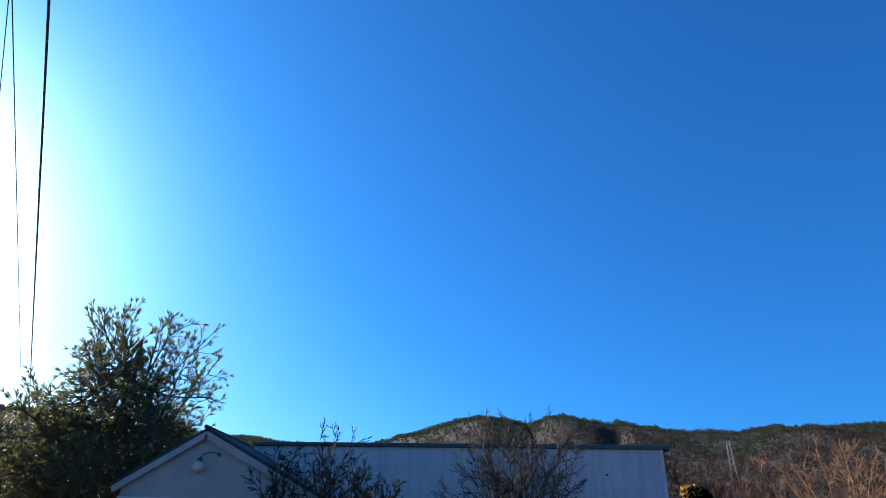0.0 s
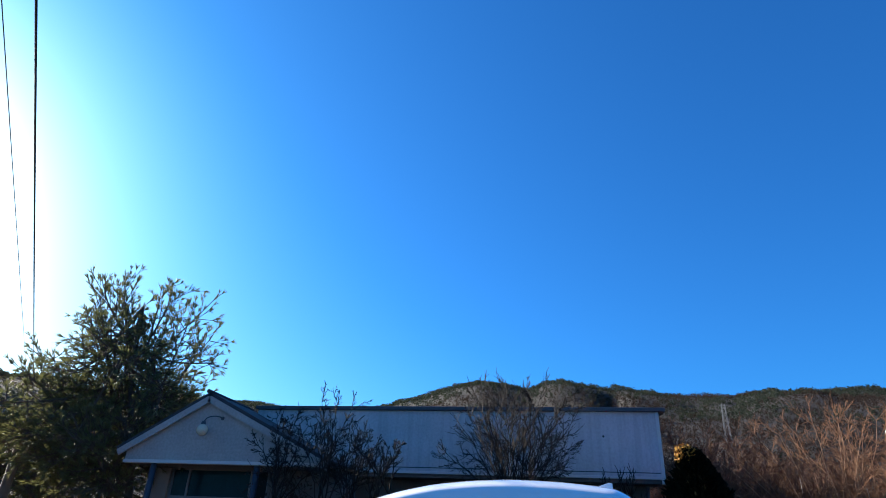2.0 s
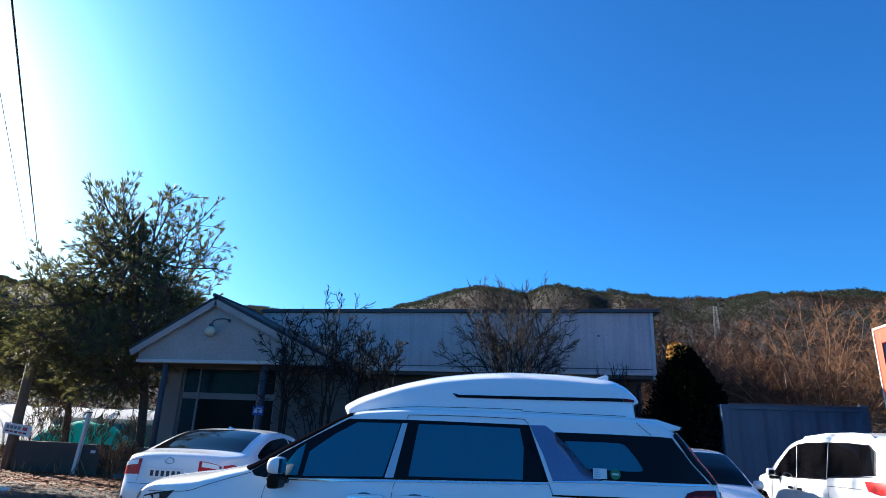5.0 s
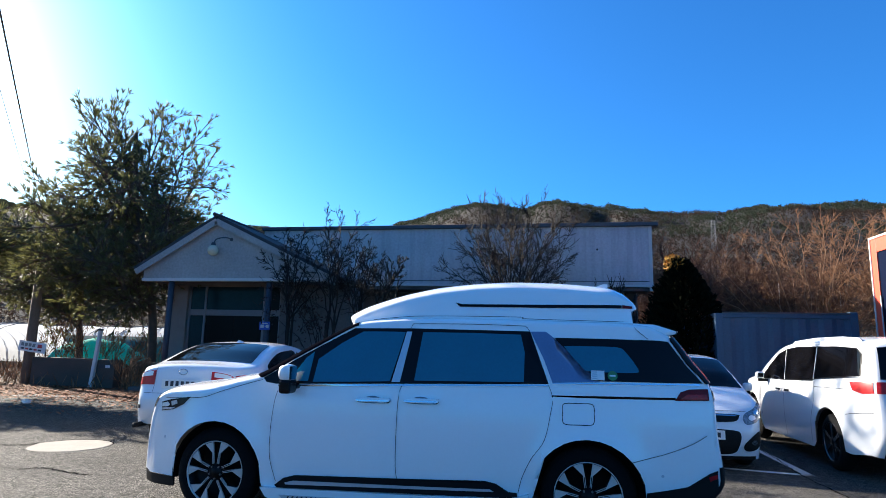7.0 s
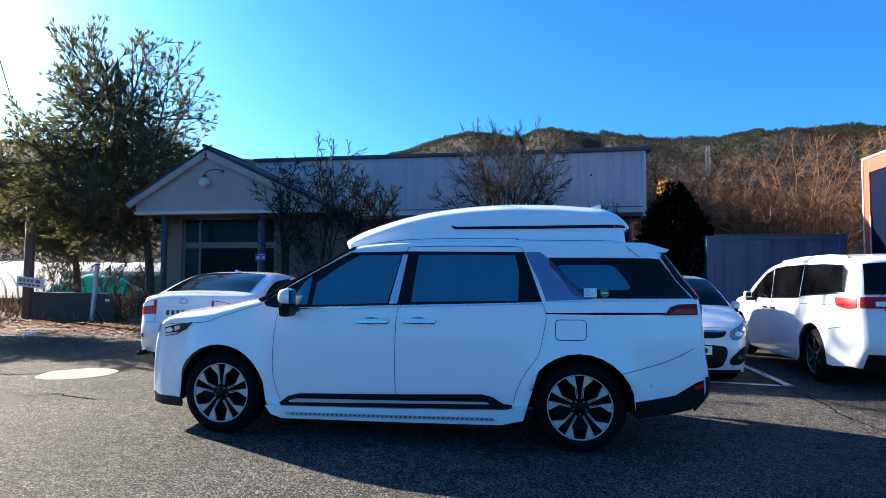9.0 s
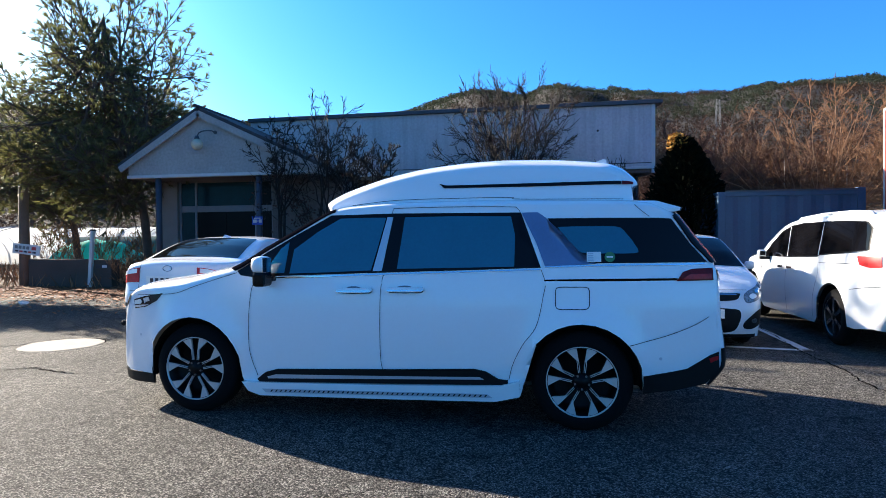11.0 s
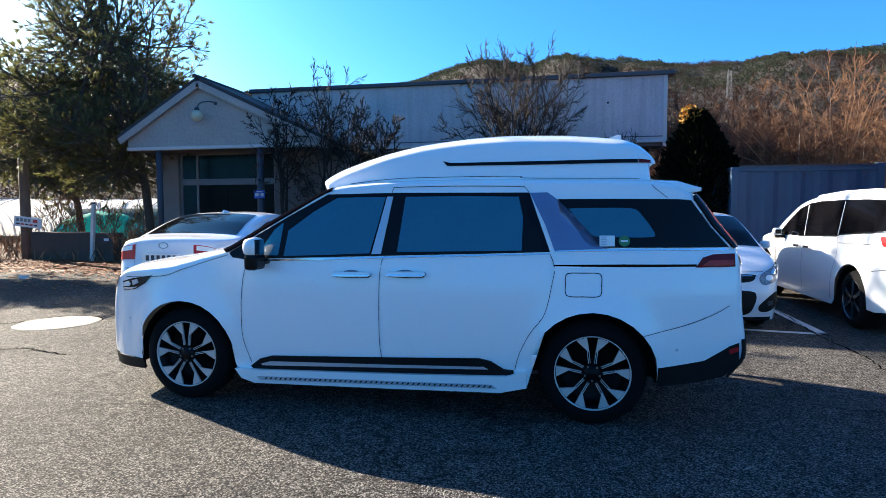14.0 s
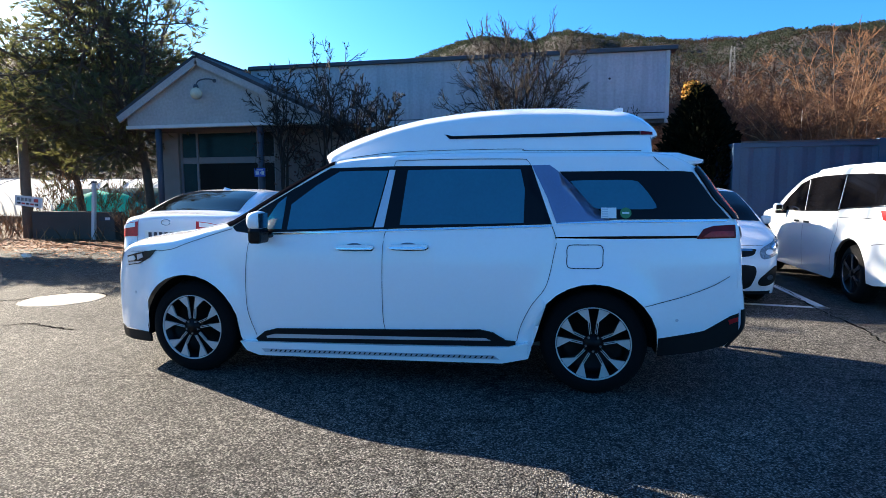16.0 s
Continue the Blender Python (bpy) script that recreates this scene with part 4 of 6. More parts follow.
def build_hatch():
    top = thing("hatchback", pose(4.0, 5.43, 0, rz=90), "small white hatchback parked nose out between the minivans", "hatchback")
    keys = [(-1.70, 0.17, -1.93, 0.16), (-1.74, 0.32, -1.99, 0.32), (-1.74, 0.50, -2.0, 0.50), (-1.68, 0.66, -1.94, 0.69), (-1.50, 0.78, -1.74, 0.80), (-1.25, 0.86, -1.35, 0.93), (-0.98, 0.94, -1.08, 1.0),
            (-0.62, 1.15, -0.75, 1.21), (-0.22, 1.34, -0.25, 1.405), (0.2, 1.375, 0.2, 1.455), (1.0, 1.36, 1.0, 1.445), (1.5, 1.30, 1.55, 1.39), (1.68, 1.15, 1.78, 1.2), (1.80, 0.92, 1.92, 0.92), (1.85, 0.6, 2.0, 0.6), (1.75, 0.28, 1.88, 0.25)]
    sh = Shell(side_of(0.95, 0.36, -1.15, 1.2, 0.22, 0.2), keys, 0.86, 2.8)
    below = [(1.65, 0.24)] + arch(1.27, 0.31, 0.35, 0.25) + [(0.85, 0.19), (-0.85, 0.19)] + arch(-1.27, 0.31, 0.35, 0.25)
    windows = [("front_door_glass", [(-0.82, 0.99), (-0.5, 1.18), (-0.15, 1.32), (0.1, 1.33), (0.1, 0.98)], 0.004, M_GLASSB),
               ("rear_door_glass", [(0.16, 0.985), (0.16, 1.33), (0.8, 1.32), (1.05, 1.22), (1.0, 1.03)], 0.004, M_GLASSB)]
    lamps = [("headlamp", [(-1.64, 0.60), (-1.62, 0.68), (-1.42, 0.79), (-1.10, 0.87), (-1.22, 0.78), (-1.45, 0.64)], 0.008, M_LAMPGLASS)]
    gaps = [[(0.13, 0.97), (0.11, 0.6), (0.13, 0.24)], [(-0.88, 0.95), (-0.86, 0.6), (-0.84, 0.26)], [(-1.62, 0.52), (-1.45, 0.5), (-1.2, 0.67)]]
    dressed(top, sh, M_WHITE, below, windows, gaps, lamps)
    part("windshield", sh.skin(6.08, 7.95, -0.93, 0.93, 0.005, 10, 14), M_GLASSB, top, "dark windscreen", True)
    on = lambda off: (lambda t, v: sh.at(t, v) + sh.normal(t, v) * off)
    loop = lambda pts, q: curve_through([(t, q * v) for t, v in pts], 4, True)
    for q in (-1, 1):
        lamp = part("headlamp", sheet(loop([(2.45, 0.74), (2.75, 0.66), (3.2, 0.70), (3.8, 0.86), (4.35, 0.955), (4.2, 0.99), (3.4, 0.985), (2.75, 0.93)], q), on(0.008), 0.06), M_LAMPGLASS, top, "clear headlamp with a dark inside", True)
        part("reflector", sheet(loop([(2.72, 0.80), (2.85, 0.75), (3.05, 0.78), (3.05, 0.85), (2.85, 0.87)], q), on(0.014), 0.06), M_CLEAR, lamp, "clear projector lens", True)
        part("reflector", sheet(loop([(3.15, 0.86), (3.35, 0.84), (3.65, 0.90), (3.55, 0.95), (3.25, 0.93)], q), on(0.014), 0.06), M_CHROME, lamp, "chrome reflector", True)
        part("indicator", sheet(loop([(3.7, 0.93), (3.95, 0.94), (4.1, 0.965), (3.85, 0.972)], q), on(0.014), 0.06), M_LENS, lamp, "", True)
        recess = part("fog_lamp_recess", sheet(loop([(0.75, 0.70), (0.72, 0.84), (1.05, 0.96), (1.75, 0.975), (2.05, 0.94), (1.75, 0.83), (1.15, 0.68)], q), on(0.007), 0.06), M_PLASTIC, top, "black fog lamp recess", True)
        part("fog_lamp", sheet(loop([(1.15, 0.83), (1.3, 0.80), (1.45, 0.83), (1.45, 0.88), (1.3, 0.90), (1.15, 0.88)], q), on(0.014), 0.06), M_CHROME, recess, "round fog lamp", True)
    part("upper_grille", sheet(loop([(2.62, -0.5), (2.56, 0.0), (2.62, 0.5), (2.95, 0.60), (3.12, 0.55), (3.14, 0.0), (3.12, -0.55), (2.95, -0.60)], 1), on(0.007), 0.08), M_PLASTIC, top, "black upper grille", True)
    part("grille_bar", sh.skin(2.98, 3.05, -0.55, 0.55, 0.012, 3, 14), M_CHROME, top, "chrome grille bar", True)
    part("lower_grille", sheet(loop([(0.5, -0.48), (0.45, 0.0), (0.5, 0.48), (1.1, 0.60), (1.85, 0.62), (2.1, 0.50), (2.15, 0.0), (2.1, -0.50), (1.85, -0.62), (1.1, -0.60)], 1), on(0.007), 0.08), M_PLASTIC, top, "black lower grille", True)
    part("lip", sh.skin(0.0, 0.32, -0.9, 0.9, 0.006, 3, 14), M_PLASTIC, top, "", True)
    part("wiper", ribbon([(6.2, -0.5 + 0.1 * i) for i in range(9)], 0.02, on(0.02)), M_PLASTIC, top)
    part("bonnet_gap", ribbon([(3.45, -0.72 + i * 0.08) for i in range(19)], 0.04, lambda t, v: sh.at(t, v) + sh.normal(t, v) * 0.003), M_SEAM, top)
    plate(top, -0.26, 0.26, 0.0, -0.055, 0.055, pose(-2.015, 0.86, 0.46, rz=-90))
    mirror_pair(top, 0.86, -0.62, 0.93)
    wheels_of(top, 0.86, (-1.27, 1.27), 0.30, 0.2, 8, inset=0.11)
    return top


build_second_van()
build_sedan()
build_hatch()


# ---- ground ----
bm = bmesh.new()
bmesh.ops.create_grid(bm, x_segments=60, y_segments=60, size=2500)
solo("ground", bm, M_GROUND, "grey worn asphalt lot with soil at its edge", "ground", "structure")


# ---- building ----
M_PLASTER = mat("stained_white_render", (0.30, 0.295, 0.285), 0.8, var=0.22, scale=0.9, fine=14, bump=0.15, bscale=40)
# Darkened grey: the shade under the eaves is put into this colour.
M_PLASTER2 = mat("shade_grey_render", (0.105, 0.10, 0.098), 0.9, var=0.3, scale=1.2, fine=20, bump=0.2, bscale=40)
M_CAP = mat("dark_roof_metal", (0.045, 0.055, 0.07), 0.5, var=0.2)
M_SHINGLE = mat("dark_roof_shingle", (0.035, 0.035, 0.04), 0.8, var=0.3, fine=20, bump=0.3)
M_TRIM = mat("white_painted_trim", (0.48, 0.48, 0.47), 0.55, var=0.08)
M_STEELBLUE = mat("blue_grey_paint", (0.042, 0.048, 0.064), 0.6, var=0.15, fine=30)
M_ALU = mat("aluminium_frame", (0.15, 0.15, 0.16), 0.5, 0.3, var=0.1)
# The teal base carries the reflection in the panes.
M_PANE = mat("reflection_teal_pane", (0.007, 0.026, 0.034), 0.15, var=0.3, ior=1.2)
M_PANED = mat("black_door_pane", (0.002, 0.002, 0.003), 0.3, var=0.3, ior=1.2)
M_SIGNBLUE = mat("blue_sign_enamel", (0.015, 0.06, 0.35), 0.35, var=0.05)
M_GLOBE = mat("opal_glass_globe", (0.50, 0.45, 0.34), 0.25, var=0.08)
M_TILE = mat("beige_pier_render", (0.19, 0.17, 0.15), 0.85, var=0.15, bump=0.15)


def upper_stain():
    """Run-down streaks on the render: noise drawn out along the height."""
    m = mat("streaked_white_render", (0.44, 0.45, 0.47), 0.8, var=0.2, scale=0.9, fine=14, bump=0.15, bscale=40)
    n, l = m.node_tree.nodes, m.node_tree.links
    co = n.new("ShaderNodeTexCoord")
    mp = n.new("ShaderNodeMapping")
    mp.inputs["Scale"].default_value = (7, 7, 0.35)
    tx = n.new("ShaderNodeTexNoise")
    tx.inputs["Scale"].default_value, tx.inputs["Detail"].default_value = 1.0, 5
    l.new(co.outputs["Object"], mp.inputs["Vector"])
    l.new(mp.outputs[0], tx.inputs["Vector"])
    rp = n.new("ShaderNodeValToRGB")
    e = rp.color_ramp.elements
    e[0].position, e[1].position = 0.32, 0.55
    e[0].color, e[1].color = (0.80, 0.80, 0.80, 1), (1, 1, 1, 1)
    l.new(tx.outputs["Fac"], rp.inputs[0])
    mx = n.new("ShaderNodeMix")
    mx.data_type, mx.blend_type = "RGBA", "MULTIPLY"
    mx.inputs[0].default_value = 0.8
    b = n["Principled BSDF"]
    src = b.inputs["Base Color"].links[0].from_socket
    l.new(src, mx.inputs[6])
    l.new(rp.outputs[0], mx.inputs[7])
    l.new(mx.outputs[2], b.inputs["Base Color"])
    return m


def build_house():
    h = thing("building", pose(0, 13.44, 0), "low white rendered building with a dark roof edge behind shrubs", "building")
    d = 8.0
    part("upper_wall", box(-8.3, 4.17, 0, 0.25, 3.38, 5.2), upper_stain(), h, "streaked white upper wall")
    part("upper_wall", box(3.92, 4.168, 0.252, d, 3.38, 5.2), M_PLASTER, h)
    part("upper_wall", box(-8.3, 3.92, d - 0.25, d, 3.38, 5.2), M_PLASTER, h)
    part("corner_trim", box(4.09, 4.19, -0.02, 0.10, 3.25, 5.2, bevel=0.008), M_TRIM, h, "white corner trim")
    part("drip_trim", box(-8.3, 4.085, -0.03, 0.05, 3.36, 3.43, bevel=0.006), M_TRIM, h, "white drip edge")
    part("drip_trim", box(-8.3, 4.085, -0.012, 0.05, 3.52, 3.545, bevel=0.004), M_CAP, h)
    part("roof_edge", box(-8.35, 4.38, -0.10, 0.35, 5.2, 5.315, bevel=0.015), M_CAP, h, "dark metal roof edge")
    part("roof", box(-8.3, 4.3, 0.3, d + 0.1, 5.18, 5.28), M_CAP, h, "flat dark roof")
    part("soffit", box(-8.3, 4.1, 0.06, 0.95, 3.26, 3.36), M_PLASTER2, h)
    part("lower_wall", box(-8.3, 3.85, 0.9, 1.1, 0, 3.26), M_PLASTER2, h, "lower wall in a grey that carries the eave's shade")
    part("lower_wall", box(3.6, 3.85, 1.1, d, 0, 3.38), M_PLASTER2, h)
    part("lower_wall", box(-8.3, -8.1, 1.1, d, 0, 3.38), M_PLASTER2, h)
    for x0, x1 in ((-4.4, -2.6), (-1.6, 0.6), (1.4, 3.0)):
        w = part("window", box(x0, x1, 0.83, 0.9, 1.1, 2.6, bevel=0.006), M_ALU, h, "aluminium window in the shade")
        n = 3
        s = (x1 - x0 - 0.08) / n
        for i in range(n):
            part("pane", box(x0 + 0.06 + i * s, x0 + 0.02 + (i + 1) * s, 0.822, 0.832, 1.16, 2.54), M_PANE, w)
        for i in range(9):
            xx = x0 + (x1 - x0) * (i + 0.5) / 9
            part("window_bar", pipe([(xx, 0.76, 1.05), (xx, 0.76, 2.65)], 0.009, 6), M_ALU, w)
    part("downpipe", pipe([(3.75, 0.84, 0.0), (3.75, 0.84, 2.9), (3.75, 0.5, 3.2)], 0.045), M_STEELBLUE, h, "", True)
    part("vent_hole", lathe([(0.0, -0.008), (0.03, -0.008), (0.035, 0.01)], 14), M_SEAM, h).matrix_basis = pose(2.6, 0, 4.5)
    return h


def build_porch():
    p = thing("entrance_porch", pose(0, 11.0, 0), "white gabled entrance porch on slim steel columns", "porch")
    apex, left, right = (-8.52, 5.02), (-11.05, 3.50), (-4.65, 3.22)
    # gable wall, its lower edge level
    part("gable_wall", slab([(-10.85, 3.30), (-4.95, 3.30), (-4.95, 3.36), (apex[0], apex[1] + 0.02), (-10.85, 3.62)], 0.0, 0.16), M_PLASTER, p, "white rendered gable")
    part("gable_base", box(-10.88, -5.0, -0.03, 0.16, 3.22, 3.31, bevel=0.008), M_TRIM, p, "white band under the gable")
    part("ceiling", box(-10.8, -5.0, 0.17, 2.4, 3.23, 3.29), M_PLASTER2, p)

    def slope(a, b, name, mtl, y0, y1, t0, t1, label=""):
        d = Vector((b[0] - a[0], b[1] - a[1])).normalized()
        n = Vector((-d.y, d.x))
        if n.y < 0:
            n = -n
        q = [(a[0] + n.x * t0, a[1] + n.y * t0), (b[0] + n.x * t0, b[1] + n.y * t0), (b[0] + n.x * t1, b[1] + n.y * t1), (a[0] + n.x * t1, a[1] + n.y * t1)]
        return part(name, slab(q, y0, y1), mtl, p, label)
    for e in (left, right):
        slope(apex, e, "roof_slope", M_SHINGLE, -0.13, 2.7, 0.06, 0.15, "dark shingled roof slope")
        slope(apex, e, "verge_board", M_PLASTER, -0.15, -0.10, -0.12, 0.058, "white weathered verge board")
        slope(apex, e, "soffit_board", M_PLASTER, -0.098, 0.0, 0.0, 0.058)
    part("ridge_cap", pipe([(apex[0], -0.26, apex[1] + 0.16), (apex[0], 2.7, apex[1] + 0.16)], 0.06, 8), M_SHINGLE, p)
    # columns
    for x, lab in ((-9.95, "blue-grey steel column"), (-6.80, "blue-grey steel column")):
        part("column", pipe([(x, 0.1, 0), (x, 0.1, 3.22)], 0.085, 16), M_STEELBLUE, p, lab, True)
        part("column_foot", box(x - 0.14, x + 0.14, -0.04, 0.24, 0, 0.03, bevel=0.005), M_STEELBLUE, p)
    # entrance front behind the columns
    part("pier", box(-10.72, -10.12, 1.2, 1.6, 0, 3.22, bevel=0.01), M_TILE, p, "beige rendered pier")
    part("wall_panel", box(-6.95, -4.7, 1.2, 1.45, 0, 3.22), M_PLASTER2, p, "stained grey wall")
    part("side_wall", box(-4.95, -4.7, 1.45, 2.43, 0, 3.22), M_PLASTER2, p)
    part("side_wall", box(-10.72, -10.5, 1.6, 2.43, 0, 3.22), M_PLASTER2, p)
    f = part("door_frame", box(-10.11, -6.96, 1.30, 1.38, 2.28, 2.47, bevel=0.008), M_ALU, p, "aluminium transom")
    for x in (-10.08, -9.54, -7.54, -6.99):
        part("mullion", box(x - 0.035, x + 0.035, 1.29, 1.39, 0, 3.2, bevel=0.006), M_ALU, f)
    for x0, x1, z0, z1 in ((-10.04, -9.58, 0.1, 2.28), (-9.50, -7.58, 2.47, 3.18), (-10.04, -9.58, 2.47, 3.18), (-7.50, -7.03, 0.1, 3.18), (-9.50, -8.545, 0.1, 2.28), (-8.535, -7.58, 0.1, 2.28)):
        part("pane", box(x0, x1, 1.325, 1.345, z0, z1), M_PANE if z0 > 1 or x0 < -9.6 else M_PANED, f, "dark door pane")
    part("step", box(-10.9, -4.9, -0.1, 1.2, 0.0, 0.12, bevel=0.02), M_PLASTER2, p, "concrete step")
    # lamp on a curved arm
    lamp = thing("wall_lamp", pose(-8.44, 11.0, 4.12), "round opal globe lamp on a curved black arm under the gable", "lamp")
    part("arm", pipe(curve_through([(0.38, 0.0, 0.34), (0.32, -0.10, 0.37), (0.18, -0.2, 0.36), (0.03, -0.24, 0.30), (-0.04, -0.24, 0.18)], 5), 0.018), M_CAP, lamp, "black arm", True)
    part("wall_plate", lathe([(0, -0.02), (0.05, -0.02), (0.055, 0.0)], 16), M_CAP, lamp).matrix_basis = pose(0.38, 0, 0.34)
    part("globe", lathe([(0.16 * math.sin(w), -0.16 * math.cos(w)) for w in [math.pi * i / 14 for i in range(15)]], 24, "z"), M_GLOBE, lamp, "opal glass globe", True).matrix_basis = pose(-0.04, -0.24, -0.02)
    part("lamp_cap", lathe([(0.0, 0.2), (0.05, 0.2), (0.07, 0.14), (0.075, 0.12)], 16, "z"), M_CAP, lamp, "", True).matrix_basis = pose(-0.04, -0.24, 0.02)
    # small blue plaque
    s = thing("plaque", pose(-6.80, 10.99, 1.95), "small blue enamel plaque with pale bars on a column", "sign")
    part("board", box(-0.16, 0.16, -0.012, 0.004, -0.115, 0.115, bevel=0.004), M_SIGNBLUE, s, "blue enamel board")
    for x0, x1, z0, z1 in ((-0.12, -0.02, -0.06, 0.03), (0.01, 0.035, -0.03, 0.0), (0.05, 0.13, -0.06, 0.03), (-0.1, 0.1, 0.055, 0.08)):
        part("bar", box(x0, x1, -0.016, -0.0125, z0, z1), M_TRIM, s)


build_house()
build_porch()


# ---- steel container and the red-framed board ----
M_CONT = mat("blue_grey_container_paint", (0.024, 0.075, 0.135), 0.6, var=0.2, scale=1.0, fine=25, bump=0.1)
M_REDP = mat("red_enamel", (0.75, 0.085, 0.045), 0.4, var=0.1)
M_NAVY = mat("dark_blue_panel", (0.002, 0.005, 0.020), 0.4, var=0.2, ior=1.15)


def build_container():
    c = thing("container", pose(5.0, 10.0, 0, rz=0), "blue-grey steel container with broad pressed ribs", "container")
    w, d, hgt = 3.0, 6.0, 2.41
    for x in (0.08, w - 0.08):
        for y in (0.08, d - 0.08):
            part("corner_post", box(x - 0.08, x + 0.08, y - 0.08, y + 0.08, 0, hgt + (0.05 if x > 1 and y < 1 else 0.0), bevel=0.01), M_CONT, c, "steel corner post")

    def ribbed(a, b, fixed, along):
        V, F = [], []
        n = max(4, round((b - a) / 0.5))
        prof = []
        for i in range(n):
            s = a + (b - a) * i / n
            st = (b - a) / n
            prof += [(s, 0.0), (s + st * 0.3, 0.0), (s + st * 0.5, 0.03), (s + st * 0.8, 0.03)]
        prof.append((b, 0.0))
        for s, o in prof:
            for z in (0.12, hgt - 0.1):
                V.append((s, fixed + o, z) if along == "x" else (fixed + o, s, z))
        for i in range(len(prof) - 1):
            F.append((2 * i, 2 * i + 2, 2 * i + 3, 2 * i + 1))
        return raw(V, F)
    part("ribbed_panel", ribbed(0.16, w - 0.16, 0.03, "x"), M_CONT, c, "ribbed steel end wall")
    part("ribbed_panel", ribbed(0.16, d - 0.16, 0.02, "y"), M_CONT, c, "ribbed steel side wall")
    part("ribbed_panel", ribbed(0.16, d - 0.16, w - 0.06, "y"), M_CONT, c)
    part("ribbed_panel", ribbed(0.16, w - 0.16, d - 0.06, "x"), M_CONT, c)
    for z0, z1 in ((0, 0.12), (hgt - 0.1, hgt)):
        for y in (0.0, d - 0.1):
            part("rail", box(0.16, w - 0.16, y, y + 0.1, z0, z1, bevel=0.008), M_CONT, c)
        for x in (0.0, w - 0.1):
            part("rail", box(x, x + 0.1, 0.16, d - 0.16, z0, z1, bevel=0.008), M_CONT, c)
    part("roof_sheet", box(0.1, w - 0.1, 0.1, d - 0.1, hgt - 0.05, hgt - 0.01), M_CONT, c)
    part("top_lip", box(0.16, w - 0.16, -0.03, 0.03, hgt, hgt + 0.03), M_CAP, c, "dark top lip")


def build_board():
    b = thing("sign_board", pose(8.92, 10.9, 0, rz=0), "tall dark blue board in a red frame with a white edge", "sign board")
    # the face looks along -x; local y runs back toward the lot
    part("frame_post", box(-0.12, 0.12, -0.26, 0.0, 0.0, 4.28, bevel=0.01), M_REDP, b, "red frame post")
    part("frame_post", box(-0.12, 0.12, -4.6, -4.3, 0.0, 4.28, bevel=0.01), M_REDP, b, "red frame post")
    part("frame_top", box(-0.118, 0.118, -4.3, -0.26, 3.93, 4.278, bevel=0.01), M_REDP, b, "red frame head")
    part("panel", box(-0.09, 0.08, -4.3, -0.26, 0.3, 3.93), M_NAVY, b, "dark blue panel")
    part("edge_strip", box(-0.14, -0.121, -0.02, 0.03, 0.0, 4.31, bevel=0.003), M_TRIM, b, "white edge strip")
    part("edge_strip", box(-0.14, -0.121, -4.6, -0.02, 4.262, 4.31, bevel=0.003), M_TRIM, b)
    part("edge_strip", box(-0.135, -0.121, -0.30, -0.265, 0.3, 2.9), M_TRIM, b)


build_container()
build_board()


# ---- plants ----
M_BARK = mat("pine_bark", (0.075, 0.055, 0.042), 0.9, var=0.35, scale=8, fine=60, bump=0.5, bscale=40)
M_NEEDLE = mat("pine_needles", (0.030, 0.042, 0.020), 0.6, var=0.3, island=0.5, col2=(0.11, 0.112, 0.050))


def thin_leaf(m, col, share):
    """Thin foliage lets some sunlight through."""
    nt = m.node_tree
    tr = nt.nodes.new("ShaderNodeBsdfTranslucent")
    tr.inputs["Color"].default_value = (*col, 1)
    mx = nt.nodes.new("ShaderNodeMixShader")
    mx.inputs[0].default_value = share
    nt.links.new(nt.nodes["Principled BSDF"].outputs[0], mx.inputs[1])
    nt.links.new(tr.outputs[0], mx.inputs[2])
    nt.links.new(mx.outputs[0], nt.nodes["Material Output"].inputs[0])


thin_leaf(M_NEEDLE, (0.17, 0.17, 0.06), 0.3)
M_TWIG = mat("bare_twigs", (0.008, 0.0055, 0.005), 0.95, var=0.3, col2=(0.024, 0.015, 0.011))
M_TWIGP = mat("pale_bare_twigs", (0.16, 0.085, 0.048), 0.9, var=0.3, col2=(0.40, 0.25, 0.15))
M_TWIGO = mat("tan_fine_twigs", (0.10, 0.043, 0.021), 0.9, var=0.3, col2=(0.27, 0.135, 0.063))
M_TWIGR = mat("reddish_bare_twigs", (0.048, 0.022, 0.014), 0.9, var=0.3, col2=(0.14, 0.066, 0.038))
# Near-black base: the shade this tree stands in is put into its colour.
M_THUJA = mat("shade_dark_evergreen_leaf", (0.003, 0.0042, 0.0028), 0.95, var=0.3, ior=1.1, island=0.4, col2=(0.007, 0.009, 0.005))
M_YELLOW = mat("yellowed_evergreen_tip", (0.30, 0.13, 0.012), 0.7, var=0.3, island=0.4, col2=(0.55, 0.29, 0.035))
M_DRYLEAF = mat("dark_dry_leaf", (0.020, 0.009, 0.007), 0.8, var=0.3, island=0.5, col2=(0.055, 0.022, 0.015))
M_DRY = mat("dry_grass_and_leaves", (0.10, 0.055, 0.028), 0.9, var=0.3, island=0.6, col2=(0.34, 0.18, 0.085))


def blade(V, F, p, d, length, width, rnd):
    s = d.cross(Vector((rnd.uniform(-1, 1), rnd.uniform(-1, 1), rnd.uniform(-1, 1))))
    if s.length < 1e-4:
        return
    s = s.normalized() * width / 2
    k = len(V)
    V += [tuple(p - s * 0.6), tuple(p + s * 0.6), tuple(p + d * length * 0.6 + s), tuple(p + d * length), tuple(p + d * length * 0.6 - s)]
    F.append((k, k + 1, k + 2, k + 3, k + 4))


